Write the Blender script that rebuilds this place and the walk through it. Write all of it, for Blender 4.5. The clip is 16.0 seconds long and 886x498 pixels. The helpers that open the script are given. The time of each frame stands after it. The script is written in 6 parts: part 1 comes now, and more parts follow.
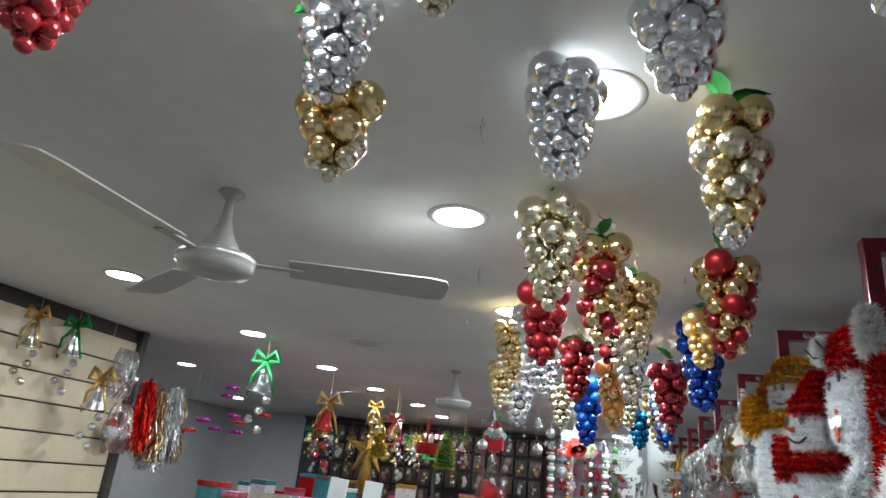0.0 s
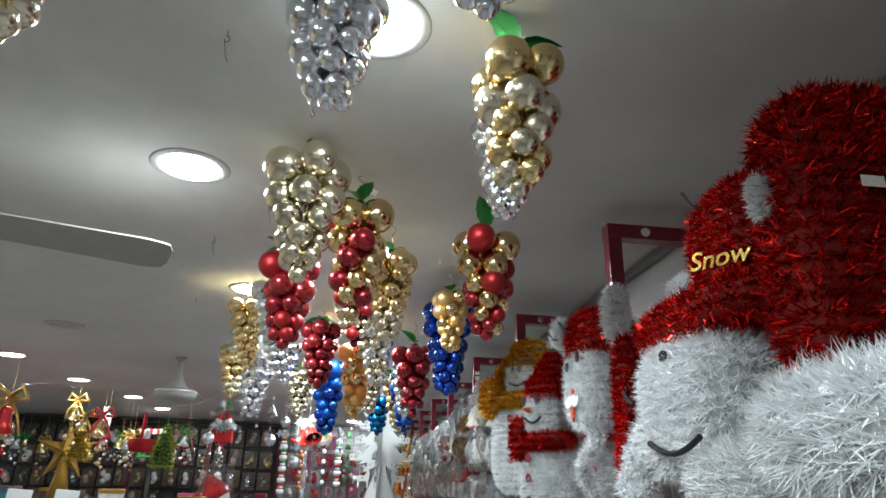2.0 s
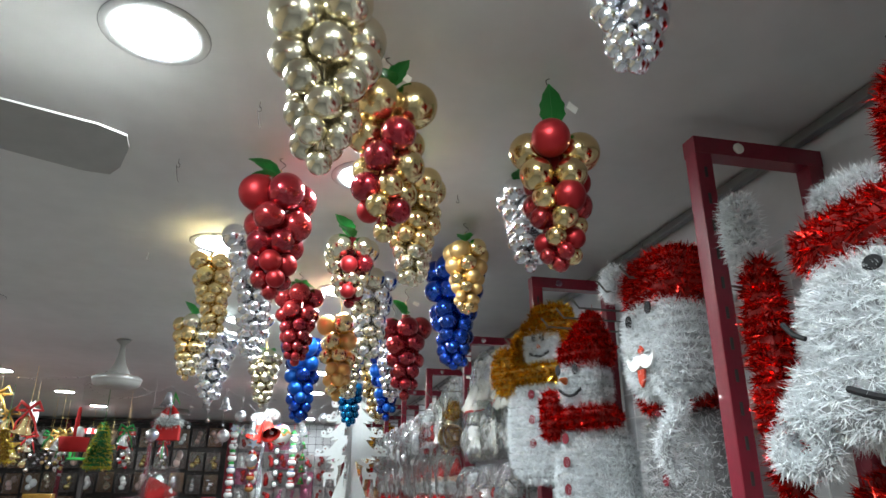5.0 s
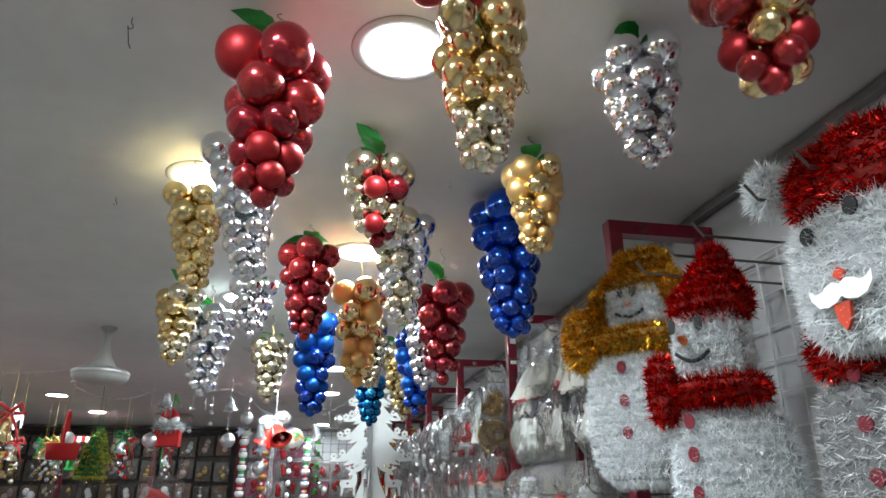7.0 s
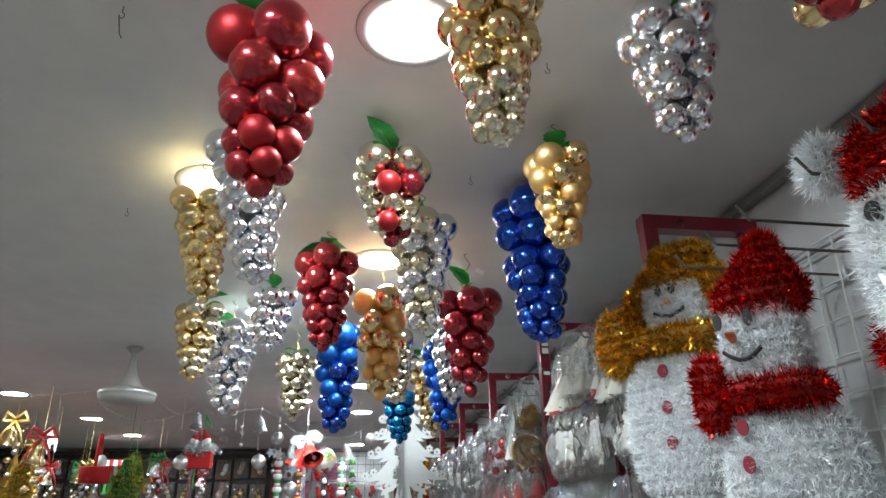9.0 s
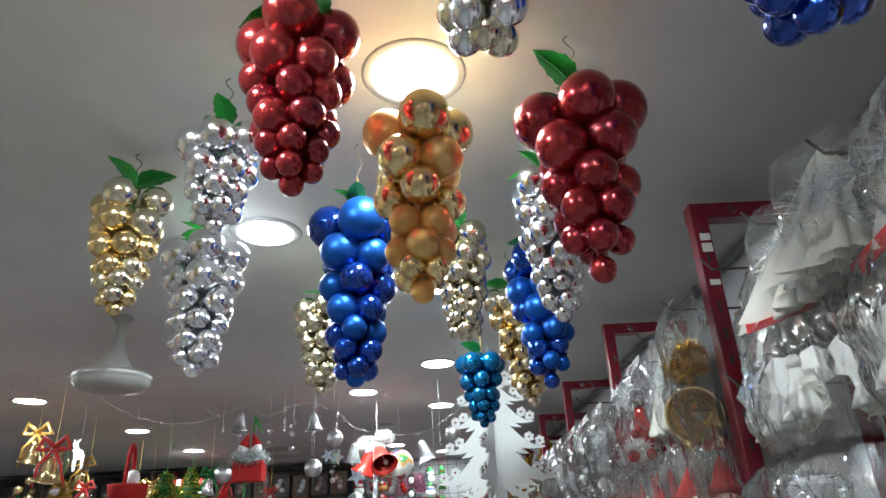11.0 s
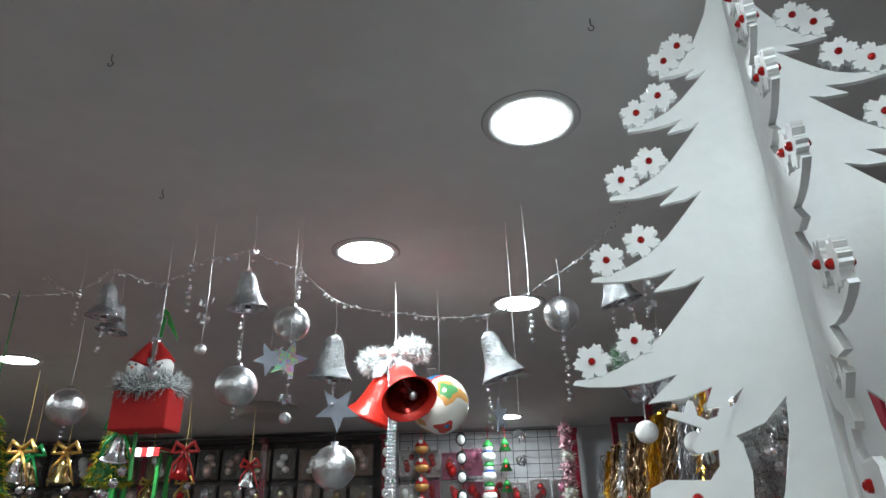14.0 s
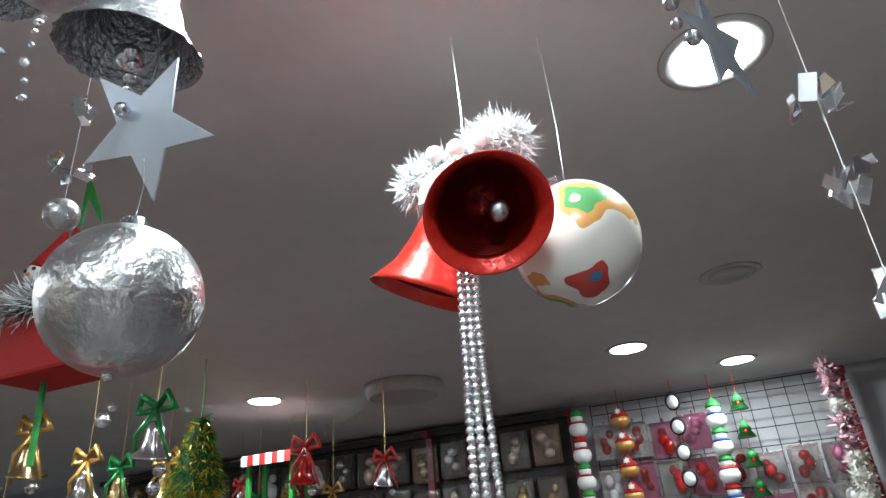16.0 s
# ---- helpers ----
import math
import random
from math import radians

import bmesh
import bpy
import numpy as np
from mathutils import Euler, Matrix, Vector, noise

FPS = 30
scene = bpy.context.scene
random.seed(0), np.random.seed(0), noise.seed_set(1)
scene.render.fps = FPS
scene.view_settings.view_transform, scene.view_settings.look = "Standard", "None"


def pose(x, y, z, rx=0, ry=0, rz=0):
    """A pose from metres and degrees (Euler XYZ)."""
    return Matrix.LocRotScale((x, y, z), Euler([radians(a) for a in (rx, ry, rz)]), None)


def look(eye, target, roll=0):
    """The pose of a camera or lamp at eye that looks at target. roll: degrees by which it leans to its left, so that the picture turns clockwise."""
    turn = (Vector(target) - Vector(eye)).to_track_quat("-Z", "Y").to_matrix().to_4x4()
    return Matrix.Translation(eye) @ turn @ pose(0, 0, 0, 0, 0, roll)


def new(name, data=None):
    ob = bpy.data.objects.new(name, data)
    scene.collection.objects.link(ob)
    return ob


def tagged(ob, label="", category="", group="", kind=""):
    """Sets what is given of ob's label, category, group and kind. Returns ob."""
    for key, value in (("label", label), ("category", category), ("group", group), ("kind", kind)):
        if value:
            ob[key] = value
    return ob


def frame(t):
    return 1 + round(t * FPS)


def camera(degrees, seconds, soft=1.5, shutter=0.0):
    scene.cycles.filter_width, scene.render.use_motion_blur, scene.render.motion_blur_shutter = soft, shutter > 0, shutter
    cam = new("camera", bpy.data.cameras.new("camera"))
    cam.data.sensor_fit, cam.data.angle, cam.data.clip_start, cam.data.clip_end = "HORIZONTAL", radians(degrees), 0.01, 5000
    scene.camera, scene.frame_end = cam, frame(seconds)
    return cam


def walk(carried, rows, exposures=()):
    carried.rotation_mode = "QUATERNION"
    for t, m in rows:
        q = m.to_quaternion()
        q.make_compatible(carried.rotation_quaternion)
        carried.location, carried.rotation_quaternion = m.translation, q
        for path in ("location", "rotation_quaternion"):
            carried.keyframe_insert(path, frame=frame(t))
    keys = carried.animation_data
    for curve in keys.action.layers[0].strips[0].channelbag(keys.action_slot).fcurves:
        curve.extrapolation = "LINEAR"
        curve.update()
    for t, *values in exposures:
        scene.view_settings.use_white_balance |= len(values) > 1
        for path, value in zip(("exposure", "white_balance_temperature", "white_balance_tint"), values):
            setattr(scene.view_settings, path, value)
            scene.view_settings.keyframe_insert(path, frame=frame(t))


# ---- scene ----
cam = camera(68.8, 16.0)
PATH = [
    (0, (0.171, -0.144, 1.714), (-0.366, 1.663, 2.384), 6.0),
    (0.5, (0.163, -0.13, 1.721), (-0.071, 1.705, 2.481), 4.7),
    (1, (0.158, -0.062, 1.724), (0.183, 1.745, 2.581), 3.3),
    (1.5, (0.137, 0.003, 1.732), (0.255, 1.791, 2.621), 2.5),
    (2, (0.135, 0.077, 1.743), (0.372, 1.943, 2.423), 1.4),
    (2.5, (0.131, 0.097, 1.744), (0.36, 1.962, 2.427), 1.1),
    (3, (0.101, 0.102, 1.743), (0.371, 1.99, 2.345), 1.1),
    (3.5, (0.109, 0.117, 1.746), (0.373, 1.974, 2.439), 0.3),
    (4, (0.115, 0.25, 1.725), (0.343, 2.133, 2.361), 1.3),
    (4.2, (0.086, 0.315, 1.71), (0.38, 2.178, 2.376), 2.0),
    (6.3, (-0.016, 0.791, 1.705), (0.413, 2.61, 2.419), -0.3),
    (6.5, (0.001, 0.864, 1.706), (0.398, 2.682, 2.439), -0.1),
    (7, (0.018, 1.006, 1.698), (0.379, 2.839, 2.413), -0.2),
    (7.5, (0.011, 1.037, 1.687), (0.391, 2.862, 2.412), 0.1),
    (8, (0.01, 1.034, 1.684), (0.391, 2.845, 2.442), 0.6),
    (8.2, (0.015, 1.033, 1.687), (0.393, 2.84, 2.457), 0.4),
    (10.3, (0.141, 1.562, 1.697), (0.188, 3.408, 2.463), -2.1),
    (10.5, (0.15, 1.682, 1.678), (0.254, 3.521, 2.458), -2.9),
    (11, (0.156, 2.016, 1.696), (0.168, 3.843, 2.509), -2.7),
    (11.5, (0.077, 2.374, 1.705), (0.182, 4.157, 2.606), -0.9),
    (12, (0.087, 2.721, 1.702), (0.178, 4.524, 2.564), -4.3),
    (12.5, (0.12, 3.02, 1.713), (0.155, 4.834, 2.554), -2.9),
    (13, (0.038, 3.322, 1.722), (0.177, 5.142, 2.541), -1.3),
    (13.5, (0.010, 3.578, 1.720), (0.176, 5.428, 2.463), -4.1),
    (14, (0.038, 3.879, 1.739), (-0.096, 5.705, 2.544), -1.3),
    (14.5, (-0.019, 4.167, 1.726), (-0.210, 5.969, 2.571), -2.1),
    (15, (-0.077, 4.447, 1.737), (-0.207, 6.274, 2.542), -6.2),
    (15.5, (-0.041, 4.682, 1.738), (-0.416, 6.443, 2.609), -5.9),
    (16, (0.003, 4.914, 1.723), (-0.660, 6.598, 2.575), -4.9),
]
walk(cam, [(t, look(eye, target, roll)) for t, eye, target, roll in PATH],
     [(0.0, 1.3), (2.5, 1.36), (4.0, 1.42), (6.5, 1.42), (7.2, 1.33), (8.2, 1.33), (10.5, 1.5), (11.5, 1.02), (12.5, 1.02), (13.5, 1.05), (14.0, 0.85), (15.0, 1.0), (16.0, 1.15)])

# ---------------------------------------------------------------- light
world = bpy.data.worlds.new("world")
world.use_nodes = True
world.node_tree.nodes["Background"].inputs[0].default_value = (0.5, 0.55, 0.65, 1)
world.node_tree.nodes["Background"].inputs[1].default_value = 0.05
scene.world = world
LAMP_POWER = 85.0        # radiance of a lit downlight disc

CEIL = 2.40
WALL_E, WALL_W, WALL_N, WALL_S = 1.0, -5.4, 8.5, -2.2


# ---------------------------------------------------------------- materials
def material(name, color, rough=0.5, metal=0.0, grain=0.0, scale=30.0, bump=0.0, vary=0.0, emit=0.0, alpha=1.0,
             transmission=0.0, coat=0.0, stain=0.0, sheen=0.0, spec=0.5, ior=1.45):
    """A principled material: grain (fine colour noise), stain (broad colour noise), bump, and a random shade per object."""
    m = bpy.data.materials.new(name)
    m.use_nodes = True
    nt = m.node_tree
    b = nt.nodes["Principled BSDF"]
    col = (*color, 1)
    b.inputs["Base Color"].default_value = col
    b.inputs["Roughness"].default_value = rough
    b.inputs["Metallic"].default_value = metal
    b.inputs["Alpha"].default_value = alpha
    b.inputs["Transmission Weight"].default_value = transmission
    b.inputs["Coat Weight"].default_value = coat
    b.inputs["Sheen Weight"].default_value = sheen
    b.inputs["Specular IOR Level"].default_value = spec
    b.inputs["IOR"].default_value = ior
    if emit:
        b.inputs["Emission Color"].default_value = col
        b.inputs["Emission Strength"].default_value = emit
    last = None
    geo = nt.nodes.new("ShaderNodeTexCoord")
    for amount, sc in ((grain, scale), (stain, scale * 0.08)):
        if not amount:
            continue
        n = nt.nodes.new("ShaderNodeTexNoise")
        n.inputs["Scale"].default_value = sc
        n.inputs["Detail"].default_value = 5
        nt.links.new(geo.outputs["Object"], n.inputs["Vector"])
        r = nt.nodes.new("ShaderNodeMapRange")
        r.inputs["From Min"].default_value, r.inputs["From Max"].default_value = 0.3, 0.7
        r.inputs["To Min"].default_value, r.inputs["To Max"].default_value = 1 - amount, 1 + amount * 0.6
        nt.links.new(n.outputs["Fac"], r.inputs["Value"])
        last = _times(nt, last, r.outputs["Result"])
    if vary:
        o = nt.nodes.new("ShaderNodeObjectInfo")
        r = nt.nodes.new("ShaderNodeMapRange")
        r.inputs["To Min"].default_value, r.inputs["To Max"].default_value = 1 - vary, 1 + vary
        nt.links.new(o.outputs["Random"], r.inputs["Value"])
        last = _times(nt, last, r.outputs["Result"])
    if last:
        mix = nt.nodes.new("ShaderNodeVectorMath")
        mix.operation = "SCALE"
        mix.inputs[0].default_value = color
        nt.links.new(last, mix.inputs["Scale"])
        nt.links.new(mix.outputs["Vector"], b.inputs["Base Color"])
    if bump:
        n = nt.nodes.new("ShaderNodeTexNoise")
        n.inputs["Scale"].default_value = scale * 2
        n.inputs["Detail"].default_value = 4
        nt.links.new(geo.outputs["Object"], n.inputs["Vector"])
        k = nt.nodes.new("ShaderNodeBump")
        k.inputs["Strength"].default_value = bump
        k.inputs["Distance"].default_value = 0.01
        nt.links.new(n.outputs["Fac"], k.inputs["Height"])
        nt.links.new(k.outputs["Normal"], b.inputs["Normal"])
    return m


def _times(nt, a, b):
    if a is None:
        return b
    n = nt.nodes.new("ShaderNodeMath")
    n.operation = "MULTIPLY"
    nt.links.new(a, n.inputs[0])
    nt.links.new(b, n.inputs[1])
    return n.outputs[0]


def island(m, amount):
    """Lets each loose piece of a joined mesh take its own shade."""
    nt = m.node_tree
    b = nt.nodes["Principled BSDF"]
    g = nt.nodes.new("ShaderNodeNewGeometry")
    r = nt.nodes.new("ShaderNodeMapRange")
    r.inputs["To Min"].default_value, r.inputs["To Max"].default_value = 1 - amount, 1 + amount
    nt.links.new(g.outputs["Random Per Island"], r.inputs["Value"])
    mix = nt.nodes.new("ShaderNodeVectorMath")
    mix.operation = "SCALE"
    mix.inputs[0].default_value = b.inputs["Base Color"].default_value[:3]
    nt.links.new(r.outputs["Result"], mix.inputs["Scale"])
    nt.links.new(mix.outputs["Vector"], b.inputs["Base Color"])
    return m


CEILING = material("ceiling paint", (0.62, 0.615, 0.61), 0.75, grain=0.04, scale=14, stain=0.10, bump=0.06)
WALL = material("wall paint", (0.52, 0.52, 0.535), 0.7, grain=0.05, scale=18, stain=0.12, bump=0.05)
FLOOR = material("floor tile", (0.235, 0.23, 0.225), 0.3, grain=0.12, scale=40, stain=0.15, vary=0.05)
GROUT = material("grout", (0.16, 0.15, 0.14), 0.9, grain=0.2)
SLAT = material("cream slat board", (0.60, 0.50, 0.36), 0.35, grain=0.06, scale=30, stain=0.08, vary=0.04)
DARK = material("dark board", (0.05, 0.042, 0.04), 0.6, grain=0.2, stain=0.2)
CARD = material("brown card", (0.16, 0.09, 0.05), 0.6, grain=0.2, vary=0.25)
MAROON = material("maroon enamel", (0.21, 0.012, 0.028), 0.3, grain=0.10, scale=60, stain=0.18, bump=0.04, coat=0.3)
STEEL = material("zinc wire", (0.55, 0.55, 0.55), 0.35, 1.0)
IRON = material("dark wire", (0.14, 0.13, 0.12), 0.45, 0.8)
BRASS = material("gold string", (0.72, 0.50, 0.18), 0.35, 0.9)
FANWHITE = material("fan enamel", (0.38, 0.37, 0.35), 0.35, grain=0.06, stain=0.10)
TRIM = material("lamp trim white", (0.52, 0.52, 0.52), 0.5, grain=0.04)
TRIMGAP = material("dark lamp seam", (0.26, 0.26, 0.26), 0.8)
GLOW = material("lit diffuser", (0.86, 0.97, 1.0), 0.5, emit=LAMP_POWER)
UNLIT = material("unlit diffuser", (0.42, 0.43, 0.40), 0.4, grain=0.05)
CONDUIT = material("grey conduit", (0.20, 0.20, 0.205), 0.5, grain=0.1)
LEAF = material("green cloth leaf", (0.03, 0.27, 0.055), 0.45, grain=0.25, scale=90, vary=0.25)
TAG = material("white paper tag", (0.82, 0.80, 0.74), 0.7, grain=0.05)
RIBBONRED = material("red ribbon", (0.55, 0.03, 0.03), 0.45, grain=0.1)

GOLD = material("gold bauble", (0.80, 0.62, 0.32), 0.17, 1.0, vary=0.14, stain=0.05, bump=0.010)
GOLDMATT = material("satin gold bauble", (0.72, 0.47, 0.19), 0.38, 0.9, vary=0.1)
CHAMP = material("champagne bauble", (0.74, 0.68, 0.52), 0.18, 1.0, vary=0.12, bump=0.010)
SILVER = material("silver bauble", (0.77, 0.78, 0.81), 0.17, 1.0, vary=0.12, bump=0.010)
RED = material("red bauble", (0.33, 0.022, 0.026), 0.22, 0.7, coat=0.6, vary=0.18, bump=0.008)
REDMATT = material("satin red bauble", (0.34, 0.020, 0.024), 0.40, 0.7, vary=0.15)
CRIMSON = material("crimson bauble", (0.29, 0.018, 0.028), 0.20, 0.8, coat=0.6, vary=0.12)
BLUE = material("blue bauble", (0.005, 0.050, 0.34), 0.15, 0.8, coat=0.6, vary=0.18)
BLUEMATT = material("satin blue bauble", (0.008, 0.085, 0.38), 0.36, 0.7, vary=0.1)
TEAL = material("teal bauble", (0.004, 0.16, 0.40), 0.12, 0.85, coat=0.5, vary=0.15)
ORANGE = material("satin amber bauble", (0.72, 0.40, 0.13), 0.40, 0.6, vary=0.12)


# ---------------------------------------------------------------- mesh helpers
def finish(name, bm, mat, smooth=False):
    me = bpy.data.meshes.new(name)
    bm.to_mesh(me)
    bm.free()
    for m in mat if isinstance(mat, (list, tuple)) else (mat,):
        me.materials.append(m)
    if smooth:
        me.polygons.foreach_set("use_smooth", [True] * len(me.polygons))
    return me


def part(name, bm, mat, parent=None, label="", smooth=False, at=None):
    ob = new(name, finish(name, bm, mat, smooth))
    if at is not None:
        ob.matrix_basis = at
    if parent:
        ob.parent = parent
    return tagged(ob, label)


def thing(name, m, label, category, group="", kind=""):
    ob = new(name)
    ob.empty_display_size = 0.05
    ob.matrix_basis = m
    return tagged(ob, label, category, group, kind)


def box(bm, size, at=(0, 0, 0), bevel=0.0, m=None):
    got = bmesh.ops.create_cube(bm, size=1.0)["verts"]
    bmesh.ops.scale(bm, vec=size, verts=got)
    if bevel:
        edges = list({e for v in got for e in v.link_edges})
        got = list({v for f in bmesh.ops.bevel(bm, geom=edges, offset=bevel, segments=2, affect="EDGES", profile=0.6)["faces"] for v in f.verts} | {v for v in got if v.is_valid})
    bmesh.ops.translate(bm, vec=at, verts=got)
    if m is not None:
        bmesh.ops.transform(bm, matrix=m, verts=got)
    return got


def lathe(bm, profile, seg=24, m=None, close=False):
    """Turns (radius, z) pairs round the z axis."""
    rings = []
    for r, z in profile:
        if r < 1e-5:
            rings.append([bm.verts.new((0, 0, z))])
        else:
            rings.append([bm.verts.new((r * math.cos(a), r * math.sin(a), z)) for a in (2 * math.pi * k / seg for k in range(seg))])
    for a, b in zip(rings, rings[1:]):
        for k in range(seg):
            j = (k + 1) % seg
            if len(a) == 1 and len(b) > 1:
                bm.faces.new((a[0], b[j], b[k]))
            elif len(b) == 1 and len(a) > 1:
                bm.faces.new((a[k], a[j], b[0]))
            elif len(a) > 1:
                bm.faces.new((a[k], a[j], b[j], b[k]))
    got = [v for ring in rings for v in ring]
    if m is not None:
        bmesh.ops.transform(bm, matrix=m, verts=got)
    return got


def tube(bm, points, r, seg=6, taper=1.0):
    """A round bar along points."""
    pts = [Vector(p) for p in points]
    rings, side = [], None
    for n, p in enumerate(pts):
        d = (pts[min(n + 1, len(pts) - 1)] - pts[max(n - 1, 0)]).normalized()
        ref = Vector((0, 0, 1)) if abs(d.z) < 0.9 else Vector((1, 0, 0))
        u = d.cross(ref).normalized() if side is None else (side - d * side.dot(d)).normalized()
        side = u
        w = d.cross(u)
        rr = r * (1 + (taper - 1) * n / max(1, len(pts) - 1))
        rings.append([bm.verts.new(p + rr * (math.cos(a) * u + math.sin(a) * w)) for a in (2 * math.pi * k / seg for k in range(seg))])
    for a, b in zip(rings, rings[1:]):
        for k in range(seg):
            bm.faces.new((a[k], a[(k + 1) % seg], b[(k + 1) % seg], b[k]))
    bm.faces.new(rings[0][::-1])
    bm.faces.new(rings[-1])
    return [v for ring in rings for v in ring]


def plate(bm, outline, depth, m=None):
    """A flat shape of the x-z plane, cut from a sheet of that depth (along y)."""
    a = [bm.verts.new((x, -depth / 2, z)) for x, z in outline]
    b = [bm.verts.new((x, depth / 2, z)) for x, z in outline]
    n = len(a)
    bm.faces.new(a)
    bm.faces.new(b[::-1])
    for k in range(n):
        bm.faces.new((a[k], b[k], b[(k + 1) % n], a[(k + 1) % n]))
    if m is not None:
        bmesh.ops.transform(bm, matrix=m, verts=a + b)
    bmesh.ops.recalc_face_normals(bm, faces=list({f for v in a + b for f in v.link_faces}))
    return a + b


def ball(bm, r, at=(0, 0, 0), seg=20, squash=1.0, m=None):
    got = bmesh.ops.create_uvsphere(bm, u_segments=seg, v_segments=max(6, seg * 2 // 3), radius=r)["verts"]
    bmesh.ops.scale(bm, vec=(1, 1, squash), verts=got)
    bmesh.ops.translate(bm, vec=at, verts=got)
    if m is not None:
        bmesh.ops.transform(bm, matrix=m, verts=got)
    return got


def wall(name, lo, hi, mat, label):
    bm = bmesh.new()
    box(bm, [b - a for a, b in zip(lo, hi)], [(a + b) / 2 for a, b in zip(lo, hi)])
    return tagged(part(name, bm, mat), label, "wall", kind="structure")


# ---------------------------------------------------------------- the room
wall("wall_east", (WALL_E, WALL_S, 0), (WALL_E + 0.12, WALL_N, CEIL), WALL, "painted shop wall behind the red display frames")
wall("wall_west", (WALL_W - 0.12, WALL_S, 0), (WALL_W, WALL_N, CEIL), WALL, "painted shop wall behind the ornament racks")
wall("wall_north", (WALL_W - 0.12, WALL_N, 0), (WALL_E + 0.12, WALL_N + 0.12, CEIL), WALL, "pale painted end wall behind ornament grids")
wall("wall_south", (WALL_W - 0.12, WALL_S - 0.12, 0), (WALL_E + 0.12, WALL_S, CEIL), WALL, "plain painted wall by the shop entrance")
bm = bmesh.new()
box(bm, (WALL_E - WALL_W + 0.24, WALL_N - WALL_S + 0.24, 0.12), ((WALL_E + WALL_W) / 2, (WALL_N + WALL_S) / 2, CEIL + 0.06))
tagged(part("ceiling", bm, CEILING), "low painted plaster ceiling with recessed lamps", "ceiling", kind="structure")
bm = bmesh.new()
box(bm, (WALL_E - WALL_W + 0.24, WALL_N - WALL_S + 0.24, 0.1), ((WALL_E + WALL_W) / 2, (WALL_N + WALL_S) / 2, -0.056))
floor = tagged(part("floor", bm, GROUT), "brown ceramic tiled shop floor", "floor", kind="structure")

# conduit along the top of the east wall
bm = bmesh.new()
box(bm, (0.022, 8.9, 0.022), (0.982, 3.6, 2.386), 0.003)
run = thing("cable_conduit", pose(0, 0, 0), "grey plastic cable conduit along the wall top", "conduit")
part("duct", bm, CONDUIT, run)
for k in range(9):
    bm = bmesh.new()
    box(bm, (0.03, 0.016, 0.03), (0.982, 0.3 + 0.92 * k, 2.383), 0.003)
    part("clip", bm, CONDUIT, run)

# ---------------------------------------------------------------- recessed lamps
bm = bmesh.new()
lathe(bm, [(0.0655, -0.0020), (0.067, -0.0042), (0.083, -0.0040), (0.085, -0.0025), (0.085, 0.0)], 40)
TRIM_MESH = finish("trim_ring", bm, TRIM, True)
bm = bmesh.new()
lathe(bm, [(0.0852, -0.0012), (0.0868, -0.0012), (0.0868, 0.0)], 40)
SEAM_MESH = finish("seam", bm, TRIMGAP, True)
bm = bmesh.new()
lathe(bm, [(0.0, -0.0032), (0.0655, -0.0032)], 40)
GLOW_MESH = finish("diffuser", bm, GLOW, True)
bm = bmesh.new()
lathe(bm, [(0.0, -0.004), (0.05, -0.004), (0.052, -0.006), (0.0645, -0.004)], 40)
UNLIT_MESH = finish("diffuser", bm, UNLIT, True)


def downlight(x, y, lit=True):
    lamp = thing("ceiling_downlight", pose(x, y, CEIL),
                 "round white recessed ceiling downlight, lit" if lit else "round recessed ceiling downlight, switched off", "downlight", "ceiling downlights")
    for name, me in (("trim_ring", TRIM_MESH), ("seam", SEAM_MESH), ("diffuser", GLOW_MESH if lit else UNLIT_MESH)):
        new(name, me).parent = lamp


for y in (0.90, 1.90, 2.88, 3.87, 4.84, 5.83, 6.87, 8.02):
    downlight(0.127, y, y != 6.87)
for y in (-0.55, 0.45, 1.45, 2.45, 3.45, 4.41, 5.37, 6.4, 7.49):
    downlight(-0.268, y, y not in (4.41, 6.4))
for x, y, lit in ((-1.24, 3.26, False), (-1.88, 2.05, True), (-1.88, 3.12, True), (-1.9, 4.2, True), (-1.9, 5.22, True), (-1.82, 6.24, True),
                  (-1.83, 7.26, True), (-3.28, 4.46, True), (-3.3, 5.6, True), (-4.3, 6.9, True), (-1.15, -0.6, True), (-1.88, 0.9, True)):
    downlight(x, y, lit)


# ---------------------------------------------------------------- hanging bauble bunches
SPHERE = {}


def sphere_of(mat):
    if mat.name not in SPHERE:
        bm = bmesh.new()
        bmesh.ops.create_uvsphere(bm, u_segments=28, v_segments=18, radius=1.0)
        SPHERE[mat.name] = finish("bauble", bm, mat, True)
    return SPHERE[mat.name]


def leaf_mesh():
    """A cupped, toothed leaf, 1 long along +x."""
    bm = bmesh.new()
    rows = []
    n = 9
    for k in range(n + 1):
        u = k / n
        w = 0.27 * math.sin(math.pi * u ** 0.8) ** 0.8 * (1 + (0.10 if k % 2 else -0.05)) + 0.006
        z = -0.35 * u * u
        rows.append([bm.verts.new((u, s * w, z + 0.10 * abs(s) * math.sin(math.pi * u))) for s in (-1, -0.5, 0, 0.5, 1)])
    for a, b in zip(rows, rows[1:]):
        for k in range(4):
            bm.faces.new((a[k], a[k + 1], b[k + 1], b[k]))
    got = bmesh.ops.solidify(bm, geom=bm.faces[:], thickness=0.012)
    tube(bm, [(-0.12, 0, 0.03), (0.0, 0, 0.0), (0.5, 0, -0.10), (0.97, 0, -0.34)], 0.014, 5, 0.4)
    return finish("leaf", bm, LEAF, True)


LEAF_MESH = leaf_mesh()


